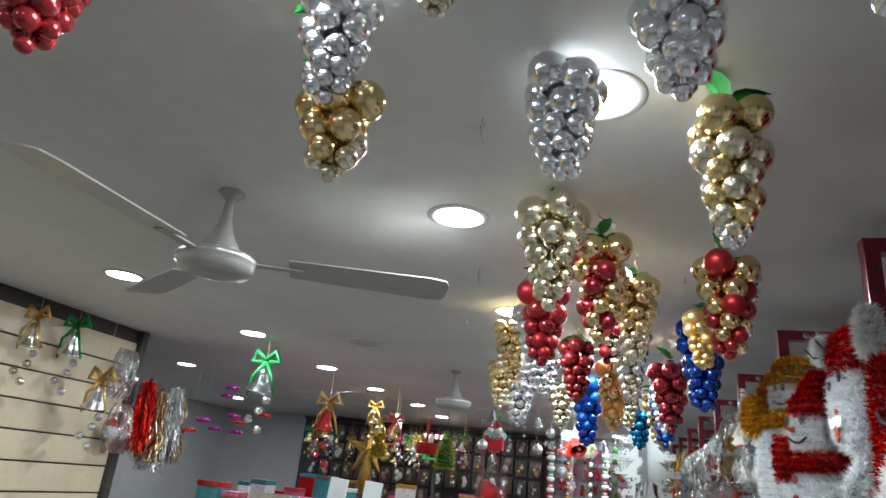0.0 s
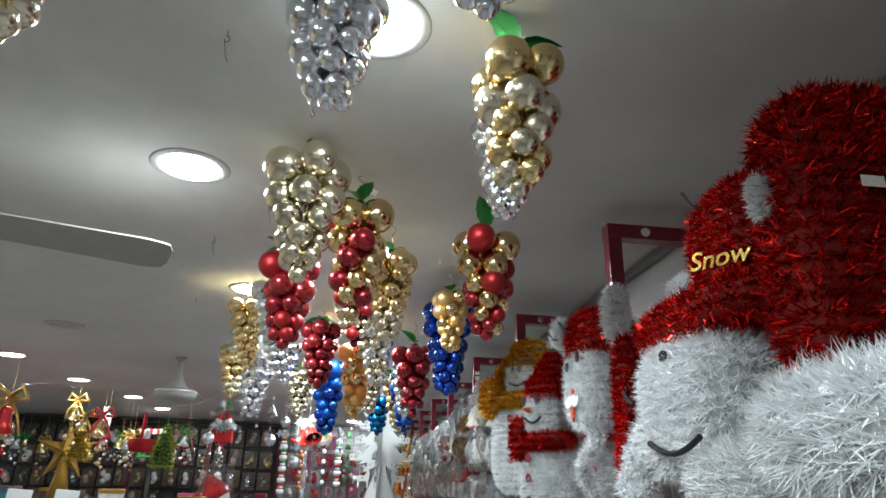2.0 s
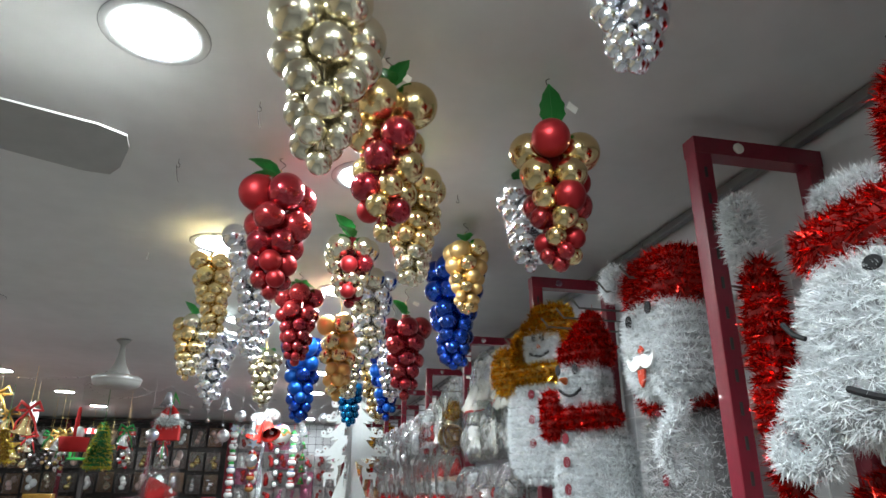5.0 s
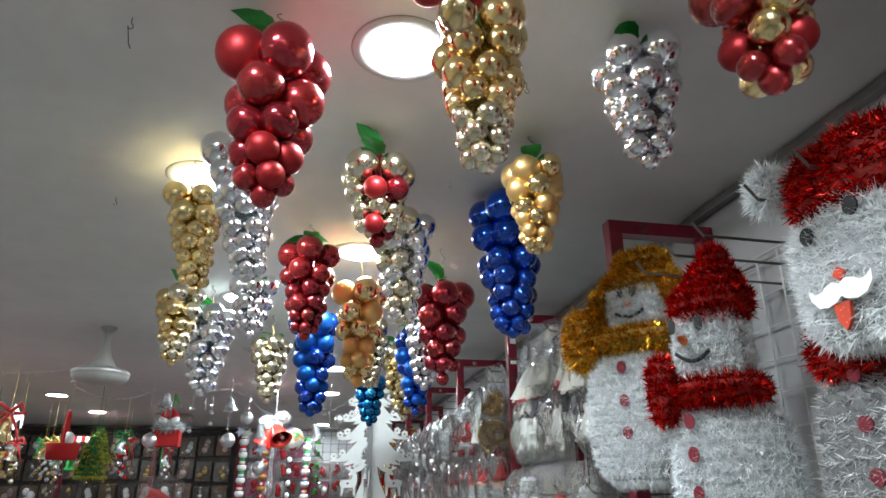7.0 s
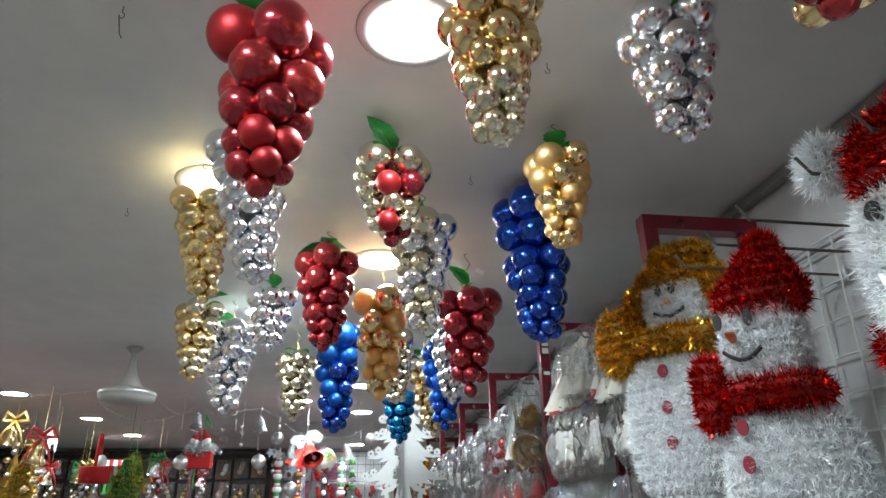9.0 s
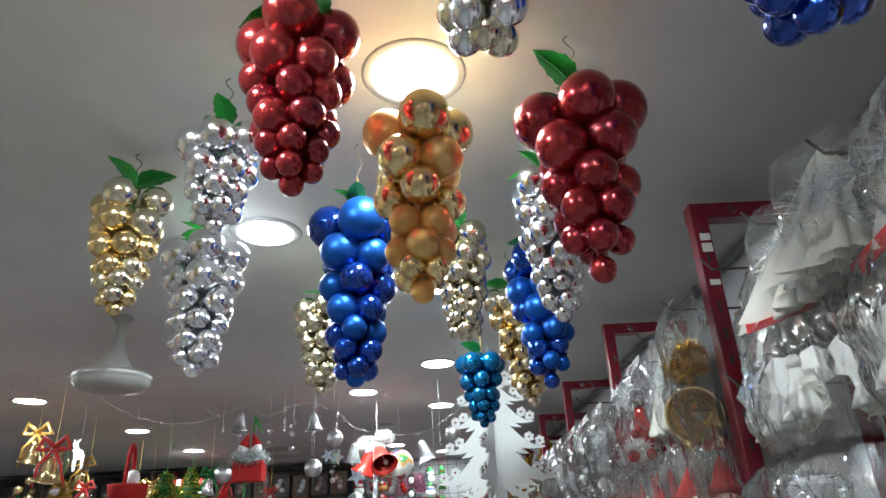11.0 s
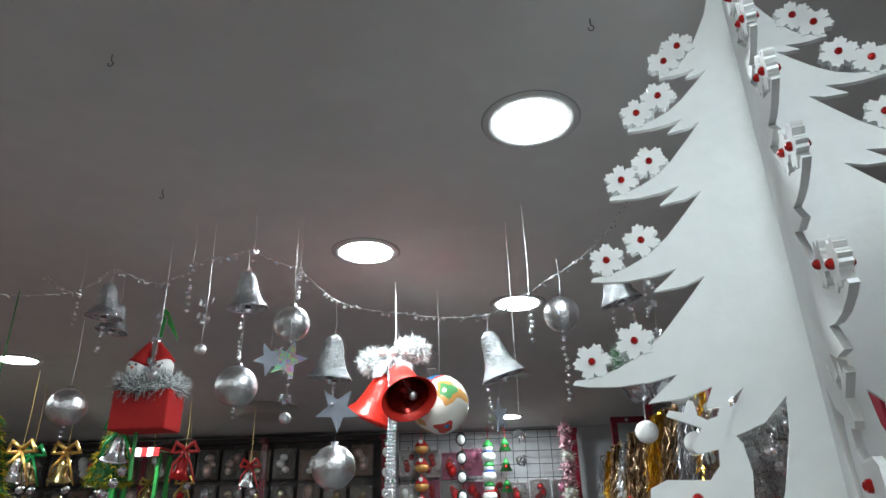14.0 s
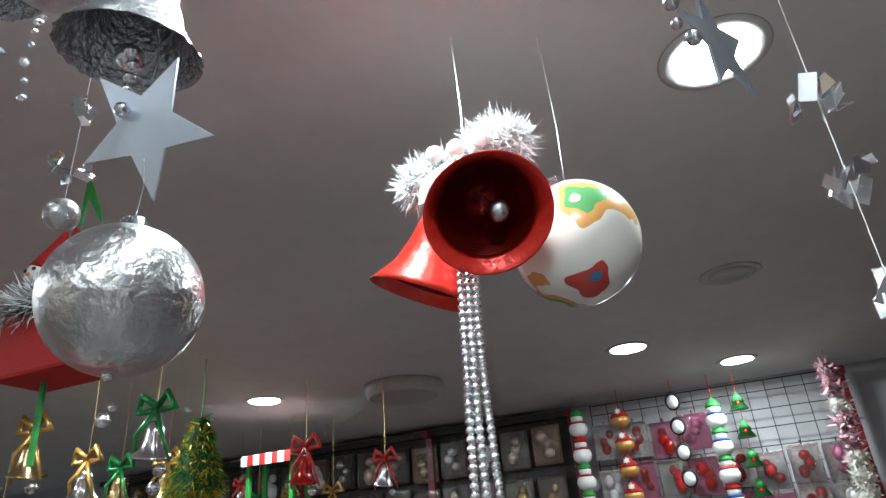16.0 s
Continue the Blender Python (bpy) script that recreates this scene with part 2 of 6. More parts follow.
def bunch(x, y, bottom, top, width, mats, label, seed, lean=(0.0, 0.0), leaves=2, tag=False, big=1.0, tip=None, ribbon=False):
    """A grape-like bunch of baubles on a hook. mats: materials picked by chance; tip: materials of the lower third."""
    rnd = random.Random(seed)
    length = top - bottom
    root = thing("bauble_bunch", pose(x, y, top), label, "christmas ornament", "hanging bauble bunches")
    r0 = width * 0.25 * big
    axis = Vector((lean[0], lean[1], 0))

    def put(px, py, z, r, mat):
        ob = new("bauble", sphere_of(mat))
        off = axis * (z / -length)
        ob.matrix_basis = Matrix.Translation((px + off.x, py + off.y, z)) @ Euler((rnd.uniform(-0.6, 0.6), rnd.uniform(-0.6, 0.6), rnd.uniform(0, 6))).to_matrix().to_4x4() @ Matrix.Diagonal((r, r, r * rnd.uniform(0.97, 1.05), 1))
        ob.parent = root

    z, turn = -r0 * 0.95, rnd.uniform(0, 6)
    rows = []
    while True:
        u = min(1.0, -z / length)
        r = r0 * (1.0 - 0.66 * u ** 0.85)
        if -z > length - r * 1.5:
            break
        ring = max(0.0, width * 0.55 * (1.0 - 0.66 * u ** 1.25) - r)
        rows.append((z, r, ring))
        z -= r * (1.46 + rnd.uniform(-0.06, 0.06))
    for z, r, ring in rows:
        count = max(3, int(2 * math.pi * ring / (1.86 * r) + 0.35))
        turn += math.pi / count + rnd.uniform(-0.2, 0.2)
        for k in range(count):
            a = turn + 2 * math.pi * k / count + rnd.uniform(-0.14, 0.14)
            choose = tip if tip and -z > length * 0.66 else mats
            rr = r * rnd.uniform(0.86, 1.06)
            rad = max(ring, r * 0.9) * rnd.uniform(0.94, 1.08)
            put(rad * math.cos(a), rad * math.sin(a), z + rnd.uniform(-0.22, 0.22) * r, rr, rnd.choice(choose))
    r = r0 * 0.36
    put(0, 0, -length + r, r, rnd.choice(tip or mats))
    # core stem, so no light passes through the middle
    bm = bmesh.new()
    tube(bm, [(0, 0, 0), (axis.x, axis.y, -length + r)], width * 0.09, 8, 0.3)
    part("stem", bm, mats[0], root, smooth=True)
    # hook, string and ceiling eye
    gap = CEIL - top
    if gap > 0.01:
        bm = bmesh.new()
        tube(bm, [(0, 0, -0.02), (0.004, 0, gap * 0.25), (-0.003, 0.002, gap * 0.5)], 0.0016, 5)
        part("string", bm, BRASS, root)
        bm = bmesh.new()
        h = gap * 0.5
        pts = [(0.007 * math.sin(s * math.pi * 1.6), 0, h + (gap - h) * (0.12 + 0.8 * s) + 0.0) for s in (k / 12 for k in range(13))]
        tube(bm, [(-0.003, 0.002, h - 0.004)] + pts + [(0, 0, gap)], 0.0010, 5)
        part("hook", bm, IRON, root)
    for k in range(leaves):
        a = rnd.uniform(0, 6.28) if k else rnd.uniform(2.6, 4.4)
        lf = new("leaf", LEAF_MESH)
        s = rnd.uniform(0.058, 0.082)
        lf.matrix_basis = Matrix.Translation((0, 0, 0.004)) @ Euler((rnd.uniform(-0.4, 0.4), rnd.uniform(-1.1, 0.0), a)).to_matrix().to_4x4() @ Matrix.Diagonal((s, s, s, 1))
        lf.parent = root
    if tag:
        bm = bmesh.new()
        box(bm, (0.022, 0.0008, 0.013), (0.014, 0, gap * 0.55), 0, Euler((0.3, 0.35, 0.3)).to_matrix().to_4x4())
        part("price_tag", bm, TAG, root)
    if ribbon:
        bm = bmesh.new()
        for s in (-1, 1):
            tube(bm, [(0, 0, 0.0), (s * 0.02, 0.004, 0.012), (s * 0.042, -0.004, 0.004)], 0.005, 6, 0.5)
        part("ribbon", bm, RIBBONRED, root)
    return root


S, G, C, R, RM, CR, BL, BM, TE, OR, GM = SILVER, GOLD, CHAMP, RED, REDMATT, CRIMSON, BLUE, BLUEMATT, TEAL, ORANGE, GOLDMATT
bunch(-0.240, 0.62, 2.100, 2.262, 0.145, [G, C], "gold and champagne bauble bunch hanging from a ceiling hook", 1, big=1.1)
bunch(-0.232, 0.558, 2.188, 2.375, 0.13, [S], "silver bauble bunch hanging from a ceiling hook", 2)
bunch(-0.60, 0.40, 2.19, 2.37, 0.14, [R], "red bauble bunch hanging from a ceiling hook", 3)
bunch(-0.066, 0.50, 2.27, 2.39, 0.085, [C, S], "small champagne bauble bunch close under the ceiling", 4)
bunch(0.075, 0.790, 2.178, 2.385, 0.150, [S], "silver bauble bunch with green leaves", 5, leaves=3)
bunch(0.246, 0.633, 2.211, 2.39, 0.140, [S], "silver bauble bunch with a few gold baubles at its top", 6)
bunch(0.338, 0.862, 2.112, 2.345, 0.150, [G, C], "gold and champagne bauble bunch on a wire hook", 7, big=1.1)
bunch(0.372, 1.085, 2.172, 2.385, 0.135, [S], "silver bauble bunch behind a gold one", 34)
bunch(0.467, 0.508, 2.210, 2.39, 0.136, [S], "silver bauble bunch close under the ceiling", 8)
bunch(0.009, 1.291, 2.096, 2.385, 0.180, [C], "champagne bauble bunch with one green leaf", 9, leaves=1, big=1.1)
bunch(0.115, 1.43, 2.06, 2.335, 0.165, [G, RM, G, CR], "red and gold bauble bunch on a wire hook", 10, tag=True, big=1.1)
bunch(0.205, 1.690, 2.069, 2.318, 0.140, [G], "gold bauble bunch with a champagne tip", 11, tip=[C])
bunch(-0.070, 1.848, 2.070, 2.345, 0.176, [R, CR, RM], "large red bauble bunch with a red ribbon", 12, ribbon=True, big=1.1, leaves=3)
bunch(0.405, 1.427, 2.032, 2.290, 0.156, [RM, G, R, G], "red and gold bauble bunch with a gold cloth leaf", 113, tag=True, big=1.05)
bunch(0.485, 1.782, 2.150, 2.369, 0.148, [S], "silver bauble bunch with green leaves", 14)
bunch(0.427, 2.128, 2.137, 2.343, 0.132, [GM, G, GM], "satin gold bauble bunch on a wire hook", 15, leaves=2)
bunch(0.455, 2.400, 2.034, 2.388, 0.200, [BL], "large dark blue bauble bunch", 16, leaves=0)
bunch(-0.270, 2.362, 2.088, 2.336, 0.130, [G], "slim gold bauble bunch under a lamp", 17, lean=(0.03, 0), leaves=0)
bunch(-0.150, 2.152, 2.058, 2.345, 0.144, [S], "long silver bauble bunch on a wire hook", 18, leaves=0, lean=(0.04, 0))
bunch(-0.174, 2.870, 2.116, 2.299, 0.145, [S], "small silver bauble bunch with green leaves", 19)
bunch(-0.415, 3.080, 2.070, 2.322, 0.150, [C, G], "pale gold bauble bunch with a green leaf", 20)
bunch(-0.355, 3.312, 2.013, 2.322, 0.185, [S], "silver bauble bunch with a green leaf", 21)
bunch(-0.165, 3.687, 2.042, 2.310, 0.160, [C], "champagne bauble bunch with green leaves", 22)
bunch(-0.018, 2.692, 2.075, 2.349, 0.168, [CR, R], "crimson bauble bunch with two green leaves", 23, leaves=3)
bunch(0.009, 3.078, 1.927, 2.256, 0.168, [BL, BL, BM], "blue bauble bunch with green leaves", 24, big=1.1)
bunch(0.132, 2.834, 1.982, 2.294, 0.168, [OR, G, GM, G], "amber and gold bauble bunch under a lamp", 25, big=1.1, leaves=0)
bunch(0.117, 2.180, 2.149, 2.347, 0.158, [CR, C, RM, C], "small red and champagne bauble bunch with green leaves", 26, leaves=3)
bunch(0.202, 2.437, 2.064, 2.345, 0.158, [C, S], "champagne bauble bunch with a green leaf", 27, tip=[S, C])
bunch(0.370, 2.805, 1.989, 2.298, 0.186, [R, CR], "bright red bauble bunch with a white tag", 28, tag=True, big=1.1)
bunch(0.354, 3.026, 2.007, 2.279, 0.145, [S], "silver bauble bunch with a white tag", 29, tag=True)
bunch(0.380, 3.370, 1.969, 2.288, 0.178, [BL, BM], "dark blue bauble bunch with satin baubles", 30, big=1.05)
bunch(0.200, 3.231, 2.039, 2.281, 0.138, [C], "champagne bauble bunch on a thin string", 31)
bunch(0.340, 3.640, 1.979, 2.294, 0.165, [G, C], "gold bauble bunch hanging at a slant", 32, lean=(0.036, -0.01))
bunch(0.272, 4.052, 1.996, 2.229, 0.162, [TE], "small teal bauble bunch with a green leaf", 33, leaves=1)

# ---------------------------------------------------------------- red display frames along the east wall
bm = bmesh.new()
# Dark bars on the posts; their colour stands for shade inside punched slots.
box(bm, (0.006, 0.002, 0.022), (0, 0, 0), 0.0006)
SLOT_SHADE = finish("slot", bm, DARK)


def display_frame(y, sticker=False):
    root = thing("display_rack", pose(0.73, y, 0), "dark red steel display frame with punched posts by the wall", "display rack", "red display frames")
    for x, nm in ((0.0, "front_post"), (0.25, "rear_post")):
        bm = bmesh.new()
        box(bm, (0.035, 0.035, 2.345), (x, 0, 1.1725), 0.003)
        part(nm, bm, MAROON, root)
    bm = bmesh.new()
    lo, hi, x0, x1 = 2.311, 2.346, -0.018, 0.268
    hole = [(0.075 + 0.011 * math.cos(a), 2.3285 + 0.011 * math.sin(a)) for a in (-math.pi / 2 - 2 * math.pi * k / 20 for k in range(21))]
    plate(bm, [(x0, lo), (0.075, lo)] + hole + [(0.0751, lo), (x1, lo), (x1, hi), (x0, hi)], 0.037, Matrix.Identity(4))
    part("top_arm", bm, MAROON, root)
    for k in range(14):
        ob = new("slot", SLOT_SHADE)
        ob.matrix_basis = Matrix.Translation((0.0, -0.0178, 2.27 - 0.055 * k))
        ob.parent = root
    if y == 1.487:
        bm = bmesh.new()
        lathe(bm, [(0, 0.003), (0.009, 0.003), (0.011, 0.001), (0.011, -0.002), (0, -0.002)], 20, Matrix.Translation((0.078, -0.0200, 2.3285)) @ Euler((radians(90), 0, 0)).to_matrix().to_4x4())
        part("hole_cap", bm, TAG, root, "round white plastic hole cap", True)
    if sticker:
        for sz, hh in ((2.265, 0.016), (2.240, 0.020), (2.16, 0.012)) if y > 3 else ():
            bm = bmesh.new()
            box(bm, (0.022, 0.0012, hh), (0.002, -0.0190, sz), 0)
            part("sticker", bm, TAG, root, "torn white paper sticker")
    return root


for y in (0.57, 1.487, 2.405, 3.31, 4.195, 5.103, 6.011, 6.93, 7.85):
    display_frame(y, y in (1.487, 3.31))


# ---------------------------------------------------------------- tinsel figures on the east rack
CORE = {}
WTIN = island(material("white tinsel", (0.80, 0.82, 0.84), 0.32, spec=0.8), 0.18)
# Sparse tinsel on a net; its greyer colour also holds the body's shade.
NETTIN = island(material("thin net tinsel greyed for shade", (0.48, 0.48, 0.49), 0.4), 0.3)
RTIN = island(material("red foil tinsel", (0.62, 0.016, 0.010), 0.20, 0.85), 0.85)
GTIN = island(material("gold foil tinsel", (0.78, 0.43, 0.04), 0.22, 0.9), 0.6)
BTIN = island(material("bronze foil tinsel", (0.42, 0.27, 0.15), 0.22, 0.95), 0.45)
STIN = island(material("silver foil tinsel", (0.62, 0.62, 0.64), 0.2, 0.95), 0.35)
GRNTIN = island(material("frosted green needles", (0.10, 0.22, 0.12), 0.6), 0.5)
FROST = island(material("frosted white needles", (0.75, 0.78, 0.78), 0.6), 0.3)
DARKTIN = island(material("dark needles", (0.06, 0.07, 0.07), 0.6), 0.4)
BLACKFELT = material("black felt", (0.012, 0.012, 0.014), 0.75, grain=0.1)
REDFELT = material("red felt", (0.40, 0.012, 0.012), 0.85, grain=0.15, scale=200, bump=0.2)
ORANGEFELT = material("orange felt", (0.60, 0.13, 0.03), 0.8, grain=0.1)
MAROONFELT = material("maroon felt", (0.16, 0.01, 0.02), 0.8, grain=0.1)
REDORANGE = material("scarlet felt", (0.50, 0.05, 0.02), 0.8, grain=0.1)
WHITEFELT = material("white foam sheet", (0.82, 0.82, 0.82), 0.7, grain=0.03, bump=0.05, scale=60)
GOLDFOIL = material("gold foil lettering", (0.85, 0.55, 0.16), 0.2, 1.0)


def pillow_verts(centre, half, power=0.6, seg=18):
    """A rounded box as points and faces."""
    def s(v):
        return math.copysign(abs(v) ** power, v)
    verts, faces = [], []
    n, k = seg, seg * 2 // 3
    for a in range(k + 1):
        p = math.pi * a / k
        for b in range(n):
            q = 2 * math.pi * b / n
            verts.append((centre[0] + half[0] * s(math.sin(p)) * s(math.cos(q)), centre[1] + half[1] * s(math.sin(p)) * s(math.sin(q)), centre[2] + half[2] * s(math.cos(p))))
    for a in range(k):
        for b in range(n):
            faces.append((a * n + b, (a + 1) * n + b, (a + 1) * n + (b + 1) % n, a * n + (b + 1) % n))
    return verts, faces


def fluff(name, verts, faces, mat, parent, count, length=0.018, width=0.0013, rows=0.021, seed=0, label="", droop=0.0, spread=0.75):
    """A wound tinsel body: the core with strands on it, in rows."""
    rs = np.random.RandomState(seed + 7)
    v = np.array(verts, float)
    tri = np.array([(f[0], f[1], f[2]) for f in faces] + [(f[0], f[2], f[3]) for f in faces if len(f) == 4])
    a, b, c = v[tri[:, 0]], v[tri[:, 1]], v[tri[:, 2]]
    nrm = np.cross(b - a, c - a)
    area = np.linalg.norm(nrm, axis=1) + 1e-12
    nrm /= area[:, None]
    if ((nrm * ((a + b + c) / 3 - v.mean(0))).sum(1) * area).sum() < 0:
        nrm = -nrm
    pick = rs.choice(len(tri), count, p=area / area.sum())
    u, w = rs.rand(count, 1), rs.rand(count, 1)
    flip = (u + w) > 1
    u, w = np.where(flip, 1 - u, u), np.where(flip, 1 - w, w)
    p = a[pick] + u * (b[pick] - a[pick]) + w * (c[pick] - a[pick])
    if rows:
        p[:, 2] += (np.round(p[:, 2] / rows) * rows - p[:, 2]) * 0.36
    d = nrm[pick] + rs.normal(0, spread, (count, 3))
    d[:, 2] -= droop
    d /= np.linalg.norm(d, axis=1)[:, None]
    side = np.cross(d, rs.normal(0, 1, (count, 3)))
    side /= np.linalg.norm(side, axis=1)[:, None]
    ln = length * rs.uniform(0.55, 1.2, (count, 1))
    p0, p1 = p - side * width, p + side * width
    bend = rs.normal(0, 0.12, (count, 3)) * ln
    p2 = p + d * ln + bend
    allv = np.concatenate([v, p0, p1, p2])
    n0 = len(v)
    idx = np.arange(count)
    allf = [tuple(f) for f in faces] + list(zip((n0 + idx).tolist(), (n0 + count + idx).tolist(), (n0 + 2 * count + idx).tolist()))
    me = bpy.data.meshes.new(name)
    me.from_pydata(allv.tolist(), [], allf)
    me.materials.append(mat)
    # Core colour is darkened to stand for the shade between the strands.
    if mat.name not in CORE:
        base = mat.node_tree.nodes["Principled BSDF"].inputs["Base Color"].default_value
        CORE[mat.name] = material(mat.name + " shaded core", tuple((0.55 if base[1] > 0.5 else 0.35) * q for q in base[:3]), 0.7, grain=0.3, scale=150)
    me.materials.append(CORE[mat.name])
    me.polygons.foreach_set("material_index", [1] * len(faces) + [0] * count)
    ob = new(name, me)
    if parent:
        ob.parent = parent
    return tagged(ob, label)


def puff(name, centre, half, mat, parent, count, seed=0, power=0.6, **kw):
    v, f = pillow_verts(centre, half, power)
    foil = mat in (RTIN, GTIN)
    kw["width"] = kw.get("width", 0.0019 if foil else 0.0013)
    return fluff(name, v, f, mat, parent, int(count * (1.0 if foil else 1.2)), seed=seed, **kw)


def disc_on(name, parent, y, z, ry, rz, x, mat, depth=0.004):
    """A felt disc that lies on a face looking to -x."""
    bm = bmesh.new()
    lathe(bm, [(0, 0), (0.8, 0.0), (1.0, 0.3), (1.0, 1.0), (0, 1.0)], 16, Matrix.Translation((x, y, z)) @ Matrix(((0, 0, -depth, 0), (ry, 0, 0, 0), (0, rz, 0, 0), (0, 0, 0, 1))) @ Matrix.Translation((0, 0, -0.3)))
    bmesh.ops.recalc_face_normals(bm, faces=bm.faces[:])
    return part(name, bm, mat, parent)


def smile(parent, x, y0, y1, z, sag, r=0.004):
    bm = bmesh.new()
    tube(bm, [(x, y0 + (y1 - y0) * k / 10, z - sag * math.sin(math.pi * k / 10)) for k in range(11)], r, 6)
    part("mouth", bm, BLACKFELT, parent)


def carrot(parent, x, y, z, mat=None, size=0.02):
    bm = bmesh.new()
    lathe(bm, [(0, size * 1.8), (size * 0.25, size * 1.2), (size * 0.5, 0), (0, -0.004)], 10, Matrix.Translation((x, y, z)) @ Euler((0, radians(-90), 0)).to_matrix().to_4x4())
    part("nose", bm, mat or ORANGEFELT, parent)


def facing(px, py, turn, narrow):
    """Turns a figure about an upright through its face, and makes it narrower across."""
    return Matrix.Translation((px, py, 0)) @ pose(0, 0, 0, 0, 0, turn) @ Matrix.Diagonal((1, narrow, 1, 1)) @ Matrix.Translation((-px, -py, 0))


# snowman with a red hat and scarf
sn = thing("tinsel_snowman", facing(0.664, 2.038, 40, 0.70), "white tinsel snowman with red foil hat and scarf", "christmas figure")
puff("body", (0.722, 1.985, 1.70), (0.048, 0.145, 0.150), WTIN, sn, 15000, 1, length=0.020)
puff("head", (0.706, 1.995, 1.945), (0.036, 0.088, 0.068), WTIN, sn, 8000, 2)
puff("hat", (0.708, 1.985, 2.026), (0.044, 0.104, 0.040), RTIN, sn, 5000, 3, length=0.02, power=0.85, label="red foil tinsel hat")
puff("hat_crown", (0.710, 1.972, 2.065), (0.036, 0.068, 0.040), RTIN, sn, 3200, 8, length=0.02, power=0.9)
puff("hat_tip", (0.712, 1.962, 2.108), (0.024, 0.036, 0.026), RTIN, sn, 1500, 4, length=0.018, power=0.9)
puff("scarf", (0.710, 1.990, 1.868), (0.052, 0.110, 0.020), RTIN, sn, 4500, 5, length=0.02, label="red foil tinsel scarf")
puff("scarf_end", (0.690, 2.125, 1.875), (0.026, 0.034, 0.058), RTIN, sn, 2200, 6, length=0.02)
for y in (2.072, 2.004):
    disc_on("eye", sn, y, 1.985, 0.010, 0.014, 0.664, BLACKFELT)
carrot(sn, 0.664, 2.045, 1.957)
smile(sn, 0.662, 2.07, 1.985, 1.935, 0.016)
for z in (1.818, 1.763, 1.70):
    disc_on("button", sn, 2.06, z, 0.013, 0.013, 0.668, MAROONFELT)

# snowman with a gold hat and scarf
sn = thing("tinsel_snowman", facing(0.680, 2.275, 36, 0.66), "white tinsel snowman with gold foil hat and scarf", "christmas figure")
puff("body", (0.720, 2.32, 1.855), (0.046, 0.145, 0.135), WTIN, sn, 14000, 11, length=0.018)
puff("head", (0.718, 2.262, 2.095), (0.036, 0.100, 0.060), WTIN, sn, 7000, 12)
puff("hat_brim", (0.722, 2.255, 2.148), (0.046, 0.135, 0.030), GTIN, sn, 4600, 13, length=0.022, power=0.85, label="gold foil tinsel hat brim")
for k, (yy, zz) in enumerate(((2.395, 2.105), (2.405, 2.060), (2.130, 2.115))):
    puff("hood_side", (0.715, yy, zz), (0.034, 0.036, 0.034), GTIN, sn, 1500, 130 + k, length=0.022, power=0.9, rows=0)
puff("hat", (0.722, 2.24, 2.186), (0.040, 0.100, 0.030), GTIN, sn, 4000, 14, length=0.022, power=0.9, label="gold foil tinsel hat")
puff("scarf", (0.715, 2.30, 2.018), (0.052, 0.160, 0.020), GTIN, sn, 5000, 15, length=0.02, label="gold foil tinsel scarf")
puff("scarf_end", (0.700, 2.470, 2.030), (0.032, 0.060, 0.062), GTIN, sn, 3000, 16, length=0.022)
for y in (2.297, 2.252):
    disc_on("eye", sn, y, 2.118, 0.011, 0.013, 0.680, BLACKFELT)
disc_on("nose", sn, 2.272, 2.093, 0.010, 0.007, 0.680, ORANGEFELT)
smile(sn, 0.680, 2.32, 2.22, 2.075, 0.012)
for z in (1.955, 1.885, 1.82):
    disc_on("button", sn, 2.31, z, 0.016, 0.013, 0.670, MAROONFELT)

# santa with a moustache
sa = thing("tinsel_santa", pose(0, 0, 0), "white tinsel santa with red foil hat and white moustache", "christmas figure")
puff("head", (0.752, 1.705, 1.985), (0.060, 0.105, 0.105), WTIN, sa, 12000, 21, length=0.02)
puff("hat", (0.760, 1.690, 2.115), (0.068, 0.108, 0.060), RTIN, sa, 7000, 22, length=0.02, label="red foil tinsel hat")
puff("pompom", (0.705, 1.815, 2.148), (0.024, 0.028, 0.030), WTIN, sa, 2200, 23, length=0.022, rows=0)
puff("scarf", (0.815, 1.775, 1.905), (0.050, 0.125, 0.050), RTIN, sa, 4000, 24, length=0.02, label="red foil tinsel scarf")
puff("body", (0.825, 1.79, 1.70), (0.050, 0.140, 0.185), NETTIN, sa, 6500, 25, length=0.020)
for y, z in ((1.738, 2.038), (1.655, 2.050)):
    disc_on("eye", sa, y, z, 0.012, 0.013, 0.686, BLACKFELT)
bm = bmesh.new()
out = []
for s in (1, -1):
    row = [(0.0, 0.012), (0.012, 0.019), (0.026, 0.016), (0.040, 0.008), (0.054, 0.008), (0.066, 0.018), (0.063, 0.0), (0.050, -0.015), (0.030, -0.020), (0.010, -0.015), (0.0, -0.008)]
    plate(bm, [(s * a * 0.82, b * 0.8) for a, b in row], 0.005, Matrix.Translation((0.680, 1.694, 1.945)) @ Matrix(((0, 1, 0, 0), (1, 0, 0, 0), (0, 0, 1, 0), (0, 0, 0, 1))))
part("moustache", bm, WHITEFELT, sa, "white foam moustache")
bm = bmesh.new()
box(bm, (0.006, 0.015, 0.015), (0.683, 1.692, 1.968), 0.002, Matrix.Translation((0, 1.692, 1.972)) @ Euler((radians(45), 0, 0)).to_matrix().to_4x4() @ Matrix.Translation((0, -1.692, -1.972)))
part("nose", bm, REDORANGE, sa)
bm = bmesh.new()
